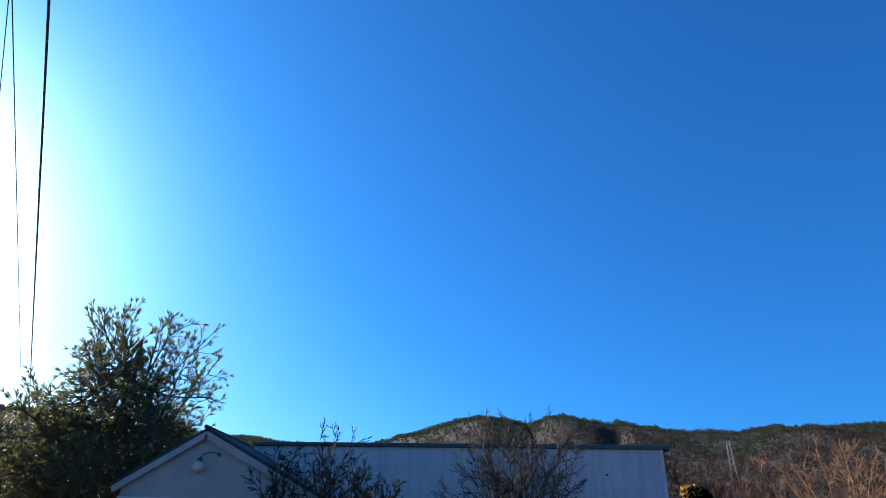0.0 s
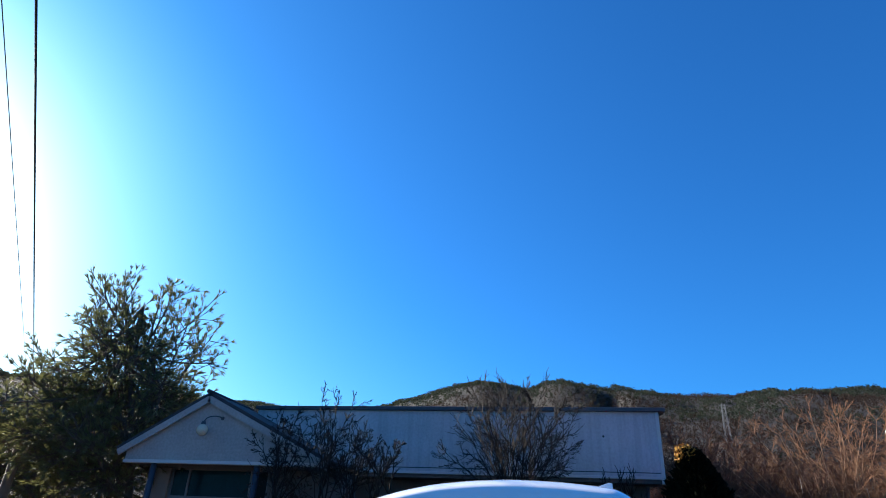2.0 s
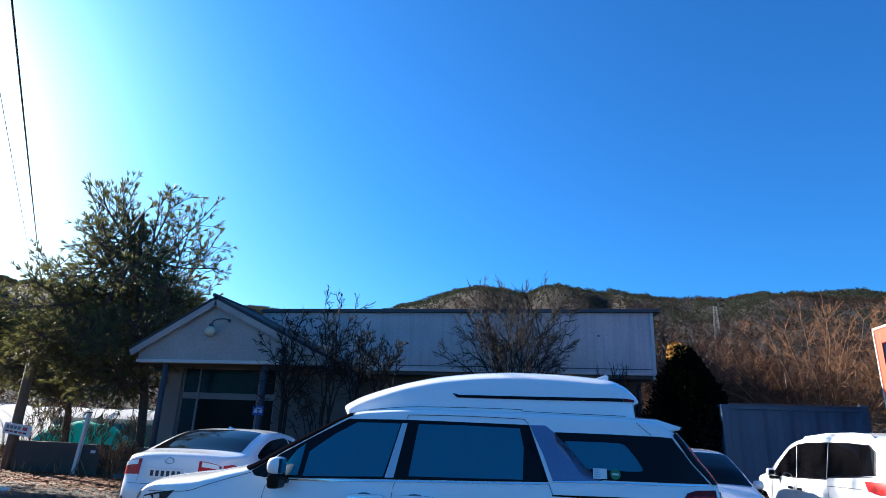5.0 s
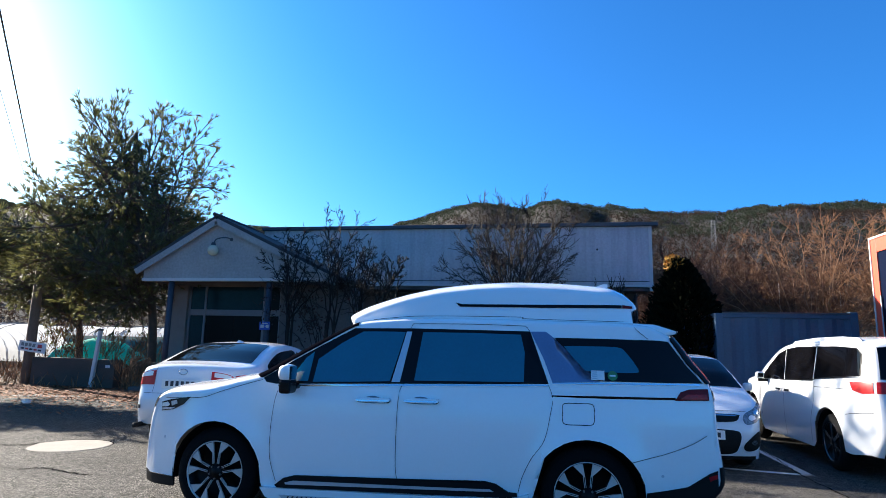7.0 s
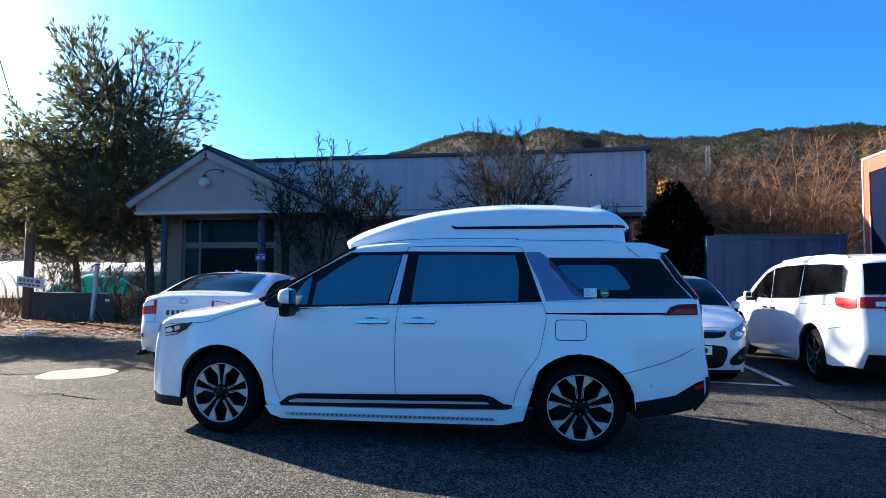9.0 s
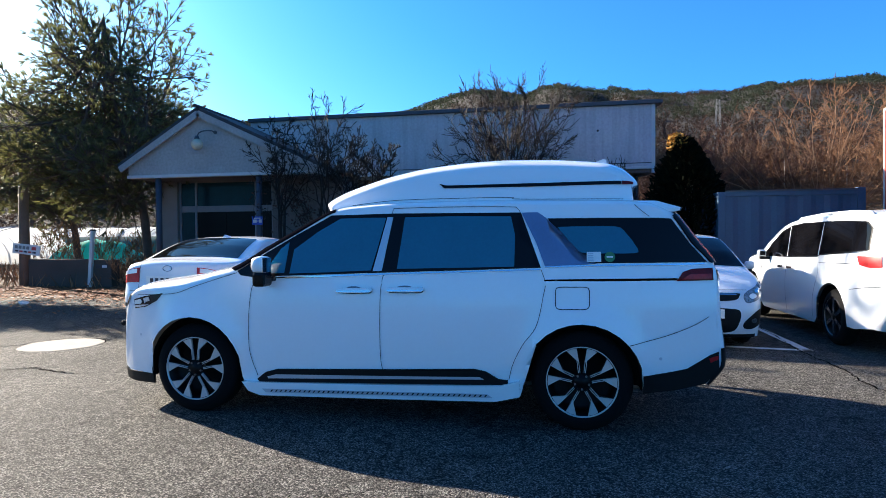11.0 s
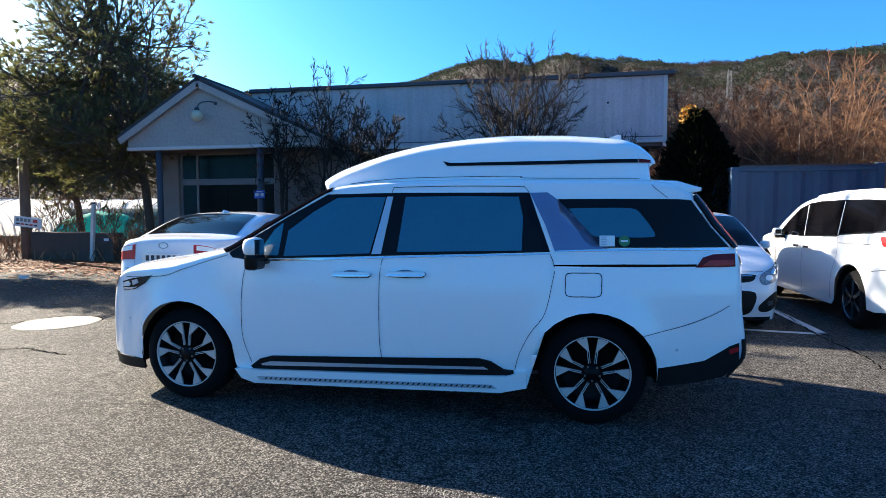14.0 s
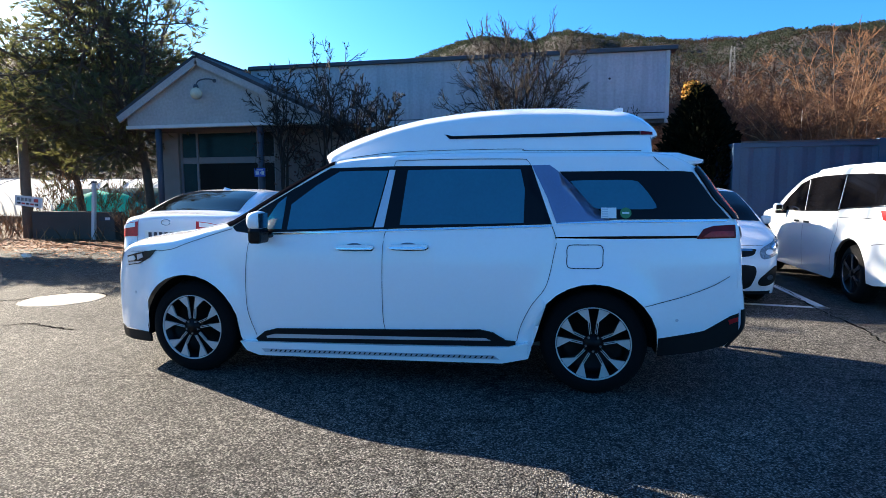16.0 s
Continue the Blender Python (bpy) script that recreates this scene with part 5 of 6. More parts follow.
def rand_dir(rnd, up=0.0):
    while True:
        v = Vector((rnd.uniform(-1, 1), rnd.uniform(-1, 1), rnd.uniform(-1, 1)))
        if 0.1 < v.length < 1:
            v.normalize()
            v.z += up
            return v.normalized()


def pine(name, base, crown, size, label, seed, limbs=30, tuft=0.2):
    """A pine: trunk, upswept limbs that reach through an uneven crown, and needle tufts at the twig ends."""
    rnd = random.Random(seed)
    top = thing(name, pose(*base), label, "tree")
    b = Vector((0, 0, 0))
    c = Vector(crown) - Vector(base)
    V, F, NV, NF = [], [], [], []
    spine = curve_through([(0, 0, 0), (c.x * 0.12, c.y * 0.1, c.z * 0.4), (c.x * 0.5, c.y * 0.5, c.z * 0.75), (c.x, c.y, c.z + size[2] * 0.25), (c.x * 1.05, c.y, c.z + size[2] * 0.8)], 6)
    for i in range(len(spine) - 1):
        r0, r1 = (0.16 * (1 - 0.97 * k / len(spine)) for k in (i, i + 1))
        tube(V, F, spine[i], spine[i + 1], r0, r1, 8)

    def tufts(p, d, n=11):
        for _ in range(n):
            w = (d * 1.25 + rand_dir(rnd) * 0.55).normalized()
            blade(NV, NF, p, w, tuft * rnd.uniform(0.75, 1.25), 0.021, rnd)
    for i in range(limbs):
        k = rnd.uniform(0.28, 0.98)
        s = Vector(spine[int(k * (len(spine) - 1))])
        while True:
            q = Vector((rnd.uniform(-1, 1), rnd.uniform(-1, 1), rnd.uniform(-1, 1)))
            if 0.35 < q.length < 1:
                break
        q.normalize()
        rr = rnd.uniform(0.72, 1.02)
        if rnd.random() < 0.35:
            q.z = -abs(q.z)
        k = 1 - 0.18 * max(0, q.z)
        e = c + Vector((q.x * size[0] * k, q.y * size[1] * k, q.z * size[2])) * rr
        mid = s.lerp(e, 0.5) + Vector((0, 0, -0.25))
        pts = [Vector(p) for p in curve_through([tuple(s), tuple(mid), tuple(e)], 5)]
        for j in range(len(pts) - 1):
            tube(V, F, pts[j], pts[j + 1], 0.055 * (1 - 0.8 * j / len(pts)), 0.055 * (1 - 0.8 * (j + 1) / len(pts)), 5)
        open_top = q.z > 0.15
        for j in range(3, len(pts)):
            for _ in range(2 if open_top else 3):
                out = (pts[j] - s).normalized()
                d = (out * 0.7 + rand_dir(rnd, 0.35) * 0.9).normalized()
                ln = rnd.uniform(0.5, 1.05)
                e2 = pts[j] + d * ln
                tube(V, F, pts[j], e2, 0.02, 0.009, 3)
                for t in range(3 if open_top else 4):
                    p2 = pts[j].lerp(e2, rnd.uniform(0.3, 1.0))
                    d2 = (d + rand_dir(rnd, 0.5) * 0.8).normalized()
                    e3 = p2 + d2 * rnd.uniform(0.15, 0.42)
                    tube(V, F, p2, e3, 0.010, 0.007, 3)
                    tufts(e3, d2)
                tufts(e2, d, 12)
    part("trunk", raw(V, F), M_BARK, top, "grey-brown trunk and limbs", True)
    part("crown", raw(NV, NF), M_NEEDLE, top, "dark green needle tufts")
    return top


def bare(name, base, height, spread, label, seed, stems=9, material=None, levels=4, thick=0.028, group="", upright=0.55, kids=3, fine=0.0085, loose=0.62):
    """A leafless shrub: many stems from one foot, forking into fine twigs."""
    rnd = random.Random(seed)
    top = thing(name, pose(*base), label, "shrub", group)
    V, F, TV, TF = [], [], [], []

    def grow(p, d, ln, r, lv):
        n = 3
        q = p
        for i in range(n):
            d = (d + rand_dir(rnd) * 0.2 + Vector((0, 0, 0.06))).normalized()
            e = q + d * ln / n
            a, b = max(fine, r * (1 - 0.22 * i)), max(fine * 0.8, r * (1 - 0.22 * (i + 1)))
            if lv == levels - 1:
                tube(TV, TF, q, e, a, b, 5)
            else:
                tube(V, F, q, e, a, b, 3)
            if lv > 0:
                for _ in range(kids if i == n - 1 else 1):
                    kd = (d * 0.85 + rand_dir(rnd) * loose + Vector((0, 0, 0.2))).normalized()
                    grow(e, kd, ln * rnd.uniform(0.42, 0.68), r * 0.5, lv - 1)
            q = e
    for i in range(stems):
        a = 2 * math.pi * (i + rnd.random()) / stems
        k = rnd.uniform(0.15, 1.0)
        d = Vector((math.cos(a) * spread * k / height, math.sin(a) * spread * k / height, upright + 0.3)).normalized()
        grow(Vector((math.cos(a) * 0.12, math.sin(a) * 0.12, -0.02)), d, height * rnd.uniform(0.40, 0.52), thick * rnd.uniform(0.7, 1.1), levels - 1)
    part("trunk", raw(TV, TF), material or M_TWIG, top, "", True)
    part("crown", raw(V, F), material or M_TWIG, top, "fine leafless twigs")
    return top


def fan_shrub(base, fork, height, half, label, seed, stems=22, lean=0.0, name="bare_shrub", material=None, group="shrubs before the white wall", fine=0.0068, droop=0.56, wild=0.72, twig_r=0.0105, crown=None, dense=2):
    """A leafless shrub: a short trunk, stems fanning out to a rounded crown, twigs and side twigs."""
    rnd = random.Random(seed)
    top = thing(name, pose(*base), label, "tree" if "tree" in name else "shrub", group)
    V, F, TV, TF = [], [], [], []

    def curve(p0, p1, p2, r0, r1, n, sides, vs, fs):
        pts = []
        for i in range(n + 1):
            t = i / n
            pts.append(p0 * (1 - t) ** 2 + p1 * 2 * t * (1 - t) + p2 * t * t)
        for i in range(1, n):
            pts[i] = pts[i] + rand_dir(rnd) * (p2 - p0).length * 0.018
        for i in range(n):
            tube(vs, fs, pts[i], pts[i + 1], r0 + (r1 - r0) * i / n, r0 + (r1 - r0) * (i + 1) / n, sides)
        return pts

    def twig(p, d, ln, r, lv):
        up = Vector((0, 0, 1))
        e = p + d * ln + up * ln * 0.12
        pts = curve(p, p + d * ln * 0.55 + rand_dir(rnd) * ln * 0.1, e, r, r * 0.55, 4, 3, V, F)
        if lv > 0:
            for i in (1, 2, 3):
                for _ in range(1 if rnd.random() < 0.75 else 2):
                    kd = (d + rand_dir(rnd) * 0.75).normalized()
                    twig(pts[i], kd, ln * rnd.uniform(0.35, 0.62), max(fine, r * 0.66), lv - 1)

    forks = [Vector((rnd.uniform(-0.25, 0.25), rnd.uniform(-0.25, 0.25), fork * rnd.uniform(0.75, 1.05))) for _ in range(4)]
    for f in forks:
        curve(Vector((f.x * 0.4, f.y * 0.4, -0.03)), Vector((f.x * 0.3, f.y * 0.3, fork * 0.5)), f, 0.05, 0.034, 4, 6, TV, TF)
    for i in range(stems):
        f = forks[i % 4]
        a = 2 * math.pi * (i * 0.618 + rnd.random() * 0.15)
        k = math.sqrt((i + 0.5) / stems)
        rise = height - fork
        end = Vector((math.cos(a) * half * k + lean * (1 - k), math.sin(a) * half * k * 0.8,
                      fork + rise * (0.42 + 0.58 * math.sqrt(max(0.0, 1 - k * k))) * rnd.uniform(0.86, 1.03)))
        mid = f + Vector(((end.x - f.x) * 0.38, (end.y - f.y) * 0.38, (end.z - f.z) * droop))
        pts = curve(f, mid, end, rnd.uniform(0.019, 0.026), 0.006, 8, 5, TV, TF)
        for j in range(2, 9):
            d0 = (pts[j] - pts[j - 1]).normalized()
            for _ in range(dense if j > 3 else 1):
                d = (d0 * 0.9 + rand_dir(rnd) * wild).normalized()
                twig(pts[j], d, rise * rnd.uniform(0.13, 0.26) * (1.15 - 0.06 * j), twig_r, 2 if j > 3 else 1)
    part("trunk", raw(TV, TF), material or M_TWIG, top, "", True)
    part("crown", raw(V, F), crown or material or M_TWIG, top, "fine leafless twigs")
    return top


def build_thuja():
    rnd = random.Random(5)
    top = thing("evergreen", pose(4.8, 11.2, 0), "dark columnar evergreen with a yellowed tip beside the building", "tree")
    part("trunk", pipe([(0, 0, 0), (0.02, 0, 1.5), (-0.2, 0, 3.4)], [0.09, 0.07, 0.02], 8), M_BARK, top)

    def radius(z):
        return 1.25 * min(1.0, 0.6 + z / 1.6) * max(0.0, 1 - (max(0, z - 1.0) / 3.0) ** 1.45)
    V, F, YV, YF = [], [], [], []
    for i in range(15000):
        z = rnd.uniform(0.05, 3.8)
        a = rnd.uniform(0, 2 * math.pi)
        r = radius(z) * rnd.uniform(0.55, 1.04) * (1 + 0.14 * math.sin(3 * a + z * 2.1) + 0.10 * math.sin(7 * a - z * 4))
        lean = -0.34 * (z / 3.8) ** 1.5
        p = Vector((r * math.cos(a) + lean, r * math.sin(a) * 0.95, z))
        d = (Vector((math.cos(a), math.sin(a), 0.8)) + rand_dir(rnd) * 0.6).normalized()
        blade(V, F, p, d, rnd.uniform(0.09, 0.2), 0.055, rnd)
    for i in range(700):
        p = Vector((-0.46, -0.08, 3.72)) + rand_dir(rnd) * 0.27 * rnd.random() ** 0.7
        blade(YV, YF, p, rand_dir(rnd, 0.6), rnd.uniform(0.05, 0.11), 0.026, rnd)
    part("foliage", raw(V, F), M_THUJA, top, "green sprays coloured near-black as in shade")
    tagged(part("tip", raw(YV, YF), M_YELLOW, top), "yellowed dead tip", kind="stuff")


pine("pine_tree", (-11.5, 12.7, 0), (-12.95, 12.7, 5.9), (3.6, 3.0, 3.65), "dark green pine with open upswept branches behind the porch", 11, 60, 0.22)
pine("pine_tree", (-18.2, 17.2, 0), (-19.4, 17.0, 4.6), (3.5, 2.6, 2.0), "low spreading pine at the lot's edge", 12, 30, 0.24)
pine("pine_tree", (-16.9, 9.2, 0), (-16.1, 9.3, 4.2), (1.7, 0.9, 0.8), "small thin pine beside the lot", 13, 14, 0.24)
fan_shrub((0.22, 11.6, 0), 1.9, 5.45, 1.85, "tall leafless shrub with fanning stems before the white wall", 21, 26)
fan_shrub((-4.45, 9.8, 0), 2.3, 4.85, 0.9, "slender leafless shrub rising beside the porch roof", 22, 7, 0.0, wild=0.9)
fan_shrub((-5.5, 9.9, 0), 2.2, 4.3, 1.15, "dark leafless shrub spreading over the porch's edge", 25, 9, -0.2, wild=0.95)
fan_shrub((-3.7, 9.9, 0), 2.0, 4.0, 0.7, "dark twiggy shrub low beside the porch", 26, 8, 0.1, wild=0.9)
fan_shrub((-3.0, 10.0, 0), 2.5, 3.85, 0.85, "small leafless shrub against the white wall", 23, 8, 0.3, wild=0.6)
bare("bare_shrub", (3.3, 12.4, 0), 3.6, 1.0, "thin leafless shrub at the building's corner", 24, 3, M_TWIG, 4, 0.02)
build_thuja()


def build_vine():
    """Thin stems over the porch's front corner with a few dry leaves left on them."""
    rnd = random.Random(52)
    top = thing("climbing_vine", pose(-6.0, 10.6, 0), "dry climbing vine with sparse dark leaves on the porch corner", "vine")
    V, F, LV, LF = [], [], [], []
    for i in range(7):
        p = Vector((0.9 + rnd.uniform(-0.2, 0.3), rnd.uniform(-0.1, 0.1), -0.02))
        goal = Vector((rnd.uniform(-1.5, 0.3), rnd.uniform(-0.15, 0.1), rnd.uniform(2.3, 3.7)))
        pts = [p + (goal - p) * (k / 9) + Vector((0.5 * math.sin(math.pi * k / 9), 0, 0.25 * math.sin(math.pi * k / 9))) + rand_dir(rnd) * 0.06 for k in range(10)]
        pts[0] = p
        for k in range(9):
            tube(V, F, pts[k], pts[k + 1], 0.016 * (1 - 0.08 * k), 0.016 * (1 - 0.08 * (k + 1)), 4)
            if k > 4:
                for _ in range(4):
                    e = pts[k] + rand_dir(rnd, -0.2) * rnd.uniform(0.15, 0.4)
                    tube(V, F, pts[k], e, 0.006, 0.004, 3)
                    for _ in range(4):
                        blade(LV, LF, e + rand_dir(rnd) * 0.08, rand_dir(rnd, -0.3), rnd.uniform(0.05, 0.09), 0.045, rnd)
    part("stem", raw(V, F), M_TWIG, top, "thin dark stems", True)
    tagged(part("leaf", raw(LV, LF), M_DRYLEAF, top), "dark reddish dry leaves", kind="stuff")


build_vine()
# thicket behind the container
GRP = "thicket behind the container"
M_POLE = mat("weathered_pale_pole", (0.36, 0.31, 0.25), 0.7, var=0.2)
first = fan_shrub((9.6, 16.2, 0), 1.2, 5.5, 4.0, "pale leafless tree arching wide behind the container", 31, 28, 0.0, "bare_tree", M_TWIGP, GRP, 0.0055, 0.40, 0.95, 0.0085, M_TWIGO, 3)
second = fan_shrub((12.4, 15.4, 0), 1.0, 6.0, 2.8, "tan leafless tree in the thicket behind the container", 32, 28, 0.4, "bare_tree", M_TWIGP, GRP, 0.0055, 0.5, 0.95, 0.0085, M_TWIGO, 3)
third = fan_shrub((6.9, 19.5, 0), 1.4, 4.9, 2.4, "reddish brown leafless tree in the thicket behind the container", 33, 20, 0.0, "bare_tree", M_TWIGR, GRP, 0.006, 0.55, 0.95, 0.009, None, 3)
rnd = random.Random(40)
for i, (x, y, k) in enumerate(((9.2, 21.0, 2), (14.6, 19.5, 0), (12.0, 24.0, 2), (17.0, 24.0, 1), (6.8, 28.0, 2), (15.0, 29.0, 2), (20.5, 28.0, 2), (10.6, 18.4, 2), (8.2, 24.5, 2), (5.6, 23.5, 2), (18.5, 20.5, 1), (8.0, 17.4, 2), (5.9, 16.6, 2))):
    src = (first, second, third)[k]
    s = rnd.uniform(0.85, 1.1)
    o = copy_thing(src, Matrix.Translation((x, y, 0)) @ Matrix.Rotation(rnd.uniform(0, 6.28), 4, "Z") @ Matrix.Scale(s, 4))
for x, y, h in ((8.8, 17.0, 3.9), (10.66, 17.0, 3.65)):
    q = thing("pole", pose(x, y, 0), "thin pale pole standing in the thicket", "pole", "thin poles")
    part("shaft", pipe([(0, 0, 0), (0.02, 0, h)], [0.018, 0.013], 8), M_POLE, q, "", True)
# dry scrub by the low wall
for i, (x, y, s) in enumerate(((-16.4, 10.6, 1.2), (-17.2, 11.6, 1.4), (-11.2, 11.4, 1.3), (-11.9, 12.3, 1.2), (-13.4, 13.0, 2.2), (-15.8, 13.6, 2.6), (-12.2, 14.2, 2.4))):
    bare("dry_shrub", (x, y, 0), s * 0.9, s * 0.7, "dry brown shrub at the lot's edge", 60 + i, 9, M_DRY, 3, 0.012, "dry shrubs", kids=4)


# ---- left edge of the lot ----
M_CONC = mat("weathered_concrete", (0.070, 0.058, 0.047), 0.9, var=0.3, scale=1.5, fine=30, bump=0.3, bscale=40)
M_CONCP = mat("pale_concrete", (0.20, 0.18, 0.155), 0.9, var=0.15, fine=40, bump=0.2)
M_POST = mat("off_white_post", (0.58, 0.57, 0.54), 0.6, var=0.12)
M_WOOD = mat("weathered_pole", (0.16, 0.12, 0.09), 0.9, var=0.3, fine=30, bump=0.4)
M_FILM = mat("white_plastic_film", (0.66, 0.67, 0.67), 0.8, var=0.2, scale=1.2, bump=0.3, bscale=6)
M_TARP = mat("green_tarpaulin", (0.03, 0.50, 0.36), 0.8, var=0.3, scale=1.5, bump=0.4, bscale=5)
M_NET = mat("dark_green_net", (0.02, 0.09, 0.08), 0.8, var=0.3)
M_LINE = mat("worn_white_paint", (0.55, 0.55, 0.54), 0.8, var=0.25, fine=50)
M_WIRE = mat("cable_sheath", (0.05, 0.05, 0.055), 0.45, 0.2, var=0.1)
M_SIGNW = mat("white_sign_face", (0.66, 0.64, 0.62), 0.5, var=0.08)
M_SIGNR = mat("red_sign_mark", (0.5, 0.05, 0.05), 0.5, var=0.1)
M_CRACK = mat("open_crack", (0.006, 0.006, 0.0065), 1.0, var=0.2)
M_CRACK.node_tree.nodes["Principled BSDF"].inputs["Specular IOR Level"].default_value = 0.0
M_LITTER = mat("fallen_leaves", (0.12, 0.038, 0.016), 0.85, var=0.3, island=0.6, col2=(0.38, 0.14, 0.055))

thin_leaf(M_FILM, (0.75, 0.76, 0.76), 0.5)      # film and tarpaulin glow against the sun
thin_leaf(M_TARP, (0.04, 0.55, 0.42), 0.4)
solo("low_wall", box(-14.85, -12.68, 11.5, 11.72, 0, 0.86, bevel=0.015), M_CONC, "low weathered concrete wall", "wall")
k = thing("utility_box", pose(-12.2, 11.62, 0), "grey utility box with a small label by the wall", "utility box")
part("case", box(-0.33, 0.33, -0.15, 0.2, 0, 0.84, bevel=0.012), M_CONC, k)
part("label_plate", box(-0.2, 0.22, -0.157, -0.151, 0.58, 0.70), M_BARS, k)
part("label_mark", box(0.02, 0.18, -0.162, -0.158, 0.60, 0.68), M_SIGNW, k)
p = thing("leaning_post", pose(-12.57, 11.4, 0), "off-white square post leaning slightly at the lot's edge", "post")
part("shaft", slab([(-0.055, 0), (0.055, 0), (0.19, 1.72), (0.085, 1.72)], -0.05, 0.05, 0.01), M_POST, p)
part("cap", slab([(0.07, 1.72), (0.205, 1.72), (0.2, 1.77), (0.08, 1.77)], -0.065, 0.065, 0.008), M_CAP, p)
solo("low_wall", box(-11.8, -8.9, 12.3, 12.45, 0, 0.78, bevel=0.012), M_WOOD, "dark timber edging wall behind scrub", "wall")
g = thing("notice_sign", pose(-15.1, 11.5, 0), "white notice board with bars on a weathered pole", "sign")
part("pole", pipe([(0, 0.12, 0), (0.0, 0.12, 2.2), (-0.02, 0.12, 4.6)], [0.16, 0.14, 0.12], 12), M_WOOD, g, "weathered wooden pole", True)
board = part("board", box(-0.5, 0.5, -0.06, -0.03, -0.16, 0.16, bevel=0.006), M_SIGNW, g, "white board")
board.matrix_basis = pose(0.24, 0, 1.17, ry=6)
for i, x in enumerate((-0.36, -0.22, -0.08, 0.06)):
    part("bar", box(x - 0.05, x + 0.05, -0.066, -0.061, 0.0, 0.10), M_STEELNUT, board)
part("red_mark", box(0.2, 0.36, -0.066, -0.061, 0.0, 0.10), M_SIGNR, board)
for i in range(5):
    part("bar", box(-0.4 + i * 0.16, -0.28 + i * 0.16, -0.066, -0.061, -0.10, -0.05), M_SIGNR if i % 2 else M_BARS, board)


def tunnel(x, y, w, hgt, length, turn, label, seed):
    """A plastic growing tunnel: sagging film over hoops."""
    rnd = random.Random(seed)
    t = thing("greenhouse_tunnel", pose(x, y, 0, rz=turn), label, "greenhouse", "greenhouse tunnels")
    n, m = 16, 20
    V, F = [], []
    for i in range(m + 1):
        for j in range(n + 1):
            a = math.pi * j / n
            s = 1 + 0.025 * math.sin(i * math.pi) - (0.03 if i % 2 else 0) + rnd.uniform(-0.01, 0.01)
            V.append((length * i / m, w / 2 * math.cos(a) * s, hgt * math.sin(a) ** 0.8 * s))
    for i in range(m):
        for j in range(n):
            F.append((i * (n + 1) + j, i * (n + 1) + j + 1, (i + 1) * (n + 1) + j + 1, (i + 1) * (n + 1) + j))
    part("film", raw(V, F), M_FILM, t, "white plastic film", True)
    for k in range(0, m + 1, 2):
        part("hoop", pipe([(length * k / m, w / 2 * 1.02 * math.cos(math.pi * j / 12), hgt * 1.02 * math.sin(math.pi * j / 12) ** 0.8) for j in range(13)], 0.02, 6), M_ALU, t)
    V2, F2 = [], []
    for i in range(7):
        for j in range(4):
            a = math.pi * (0.78 + 0.2 * j / 3)
            V2.append((length * i / 6, w / 2 * 1.04 * math.cos(a), hgt * 1.04 * math.sin(a) ** 0.8))
    for i in range(6):
        for j in range(3):
            F2.append((i * 4 + j, i * 4 + j + 1, (i + 1) * 4 + j + 1, (i + 1) * 4 + j))
    part("net", raw(V2, F2), M_NET, t, "dark green side net", True)


tunnel(-38.0, 25.5, 5.0, 2.2, 11.5, -12, "white plastic greenhouse tunnel with a green net", 3)
tunnel(-34.0, 31.0, 5.0, 2.3, 24.0, -10, "white plastic greenhouse tunnel in the field", 4)
tunnel(-30.0, 37.0, 5.0, 2.5, 30.0, -10, "white plastic greenhouse tunnel in the field", 5)
V, F = [], []
rnd = random.Random(9)
for i in range(13):
    for j in range(7):
        u, v = i / 12, j / 6
        V.append((-24.2 + 5.2 * u, 21.6 + 1.8 * v, max(0.0, 1.5 * math.sin(math.pi * min(1, 0.15 + 0.8 * u)) ** 0.6 * math.sin(math.pi * v) ** 0.7 + rnd.uniform(-0.08, 0.08)) if 0 < v < 1 else 0.0))
for i in range(12):
    for j in range(6):
        F.append((i * 7 + j, (i + 1) * 7 + j, (i + 1) * 7 + j + 1, i * 7 + j + 1))
solo("tarpaulin", raw(V, F), M_TARP, "bright green tarpaulin over a heap in the field", "tarpaulin", smooth=True)

# ---- marks and loose things on the ground ----
V = [(0.56 * math.cos(2 * math.pi * i / 28) * (1 + 0.03 * math.sin(5 * i)), 0.56 * math.sin(2 * math.pi * i / 28), 0.006) for i in range(28)]
bm = raw(V + [(x * 1.02, y * 1.02, 0.0) for x, y, z in V], [tuple(range(28))] + [(i, 28 + i, 28 + (i + 1) % 28, (i + 1) % 28) for i in range(28)])
cover = solo("manhole_surround", bm, M_CONCP, "round pale concrete cover set in the asphalt", "manhole", m=pose(-5.26, 2.62, 0.0) @ Matrix.Scale(0.89, 4))
V = []
for i in range(25):                      # open joint along the far rim
    w = radians(15 + 185 * i / 24)
    k = 0.035 * math.sin(math.pi * i / 24) * (1 + 0.3 * math.sin(3 * i))
    V += [((0.575 + q) * math.cos(w), (0.575 + q) * math.sin(w), 0.004) for q in (0.0, k)]
part("joint", raw(V, [(2 * i, 2 * i + 1, 2 * i + 3, 2 * i + 2) for i in range(24)]), M_CRACK, cover, "dark open joint")


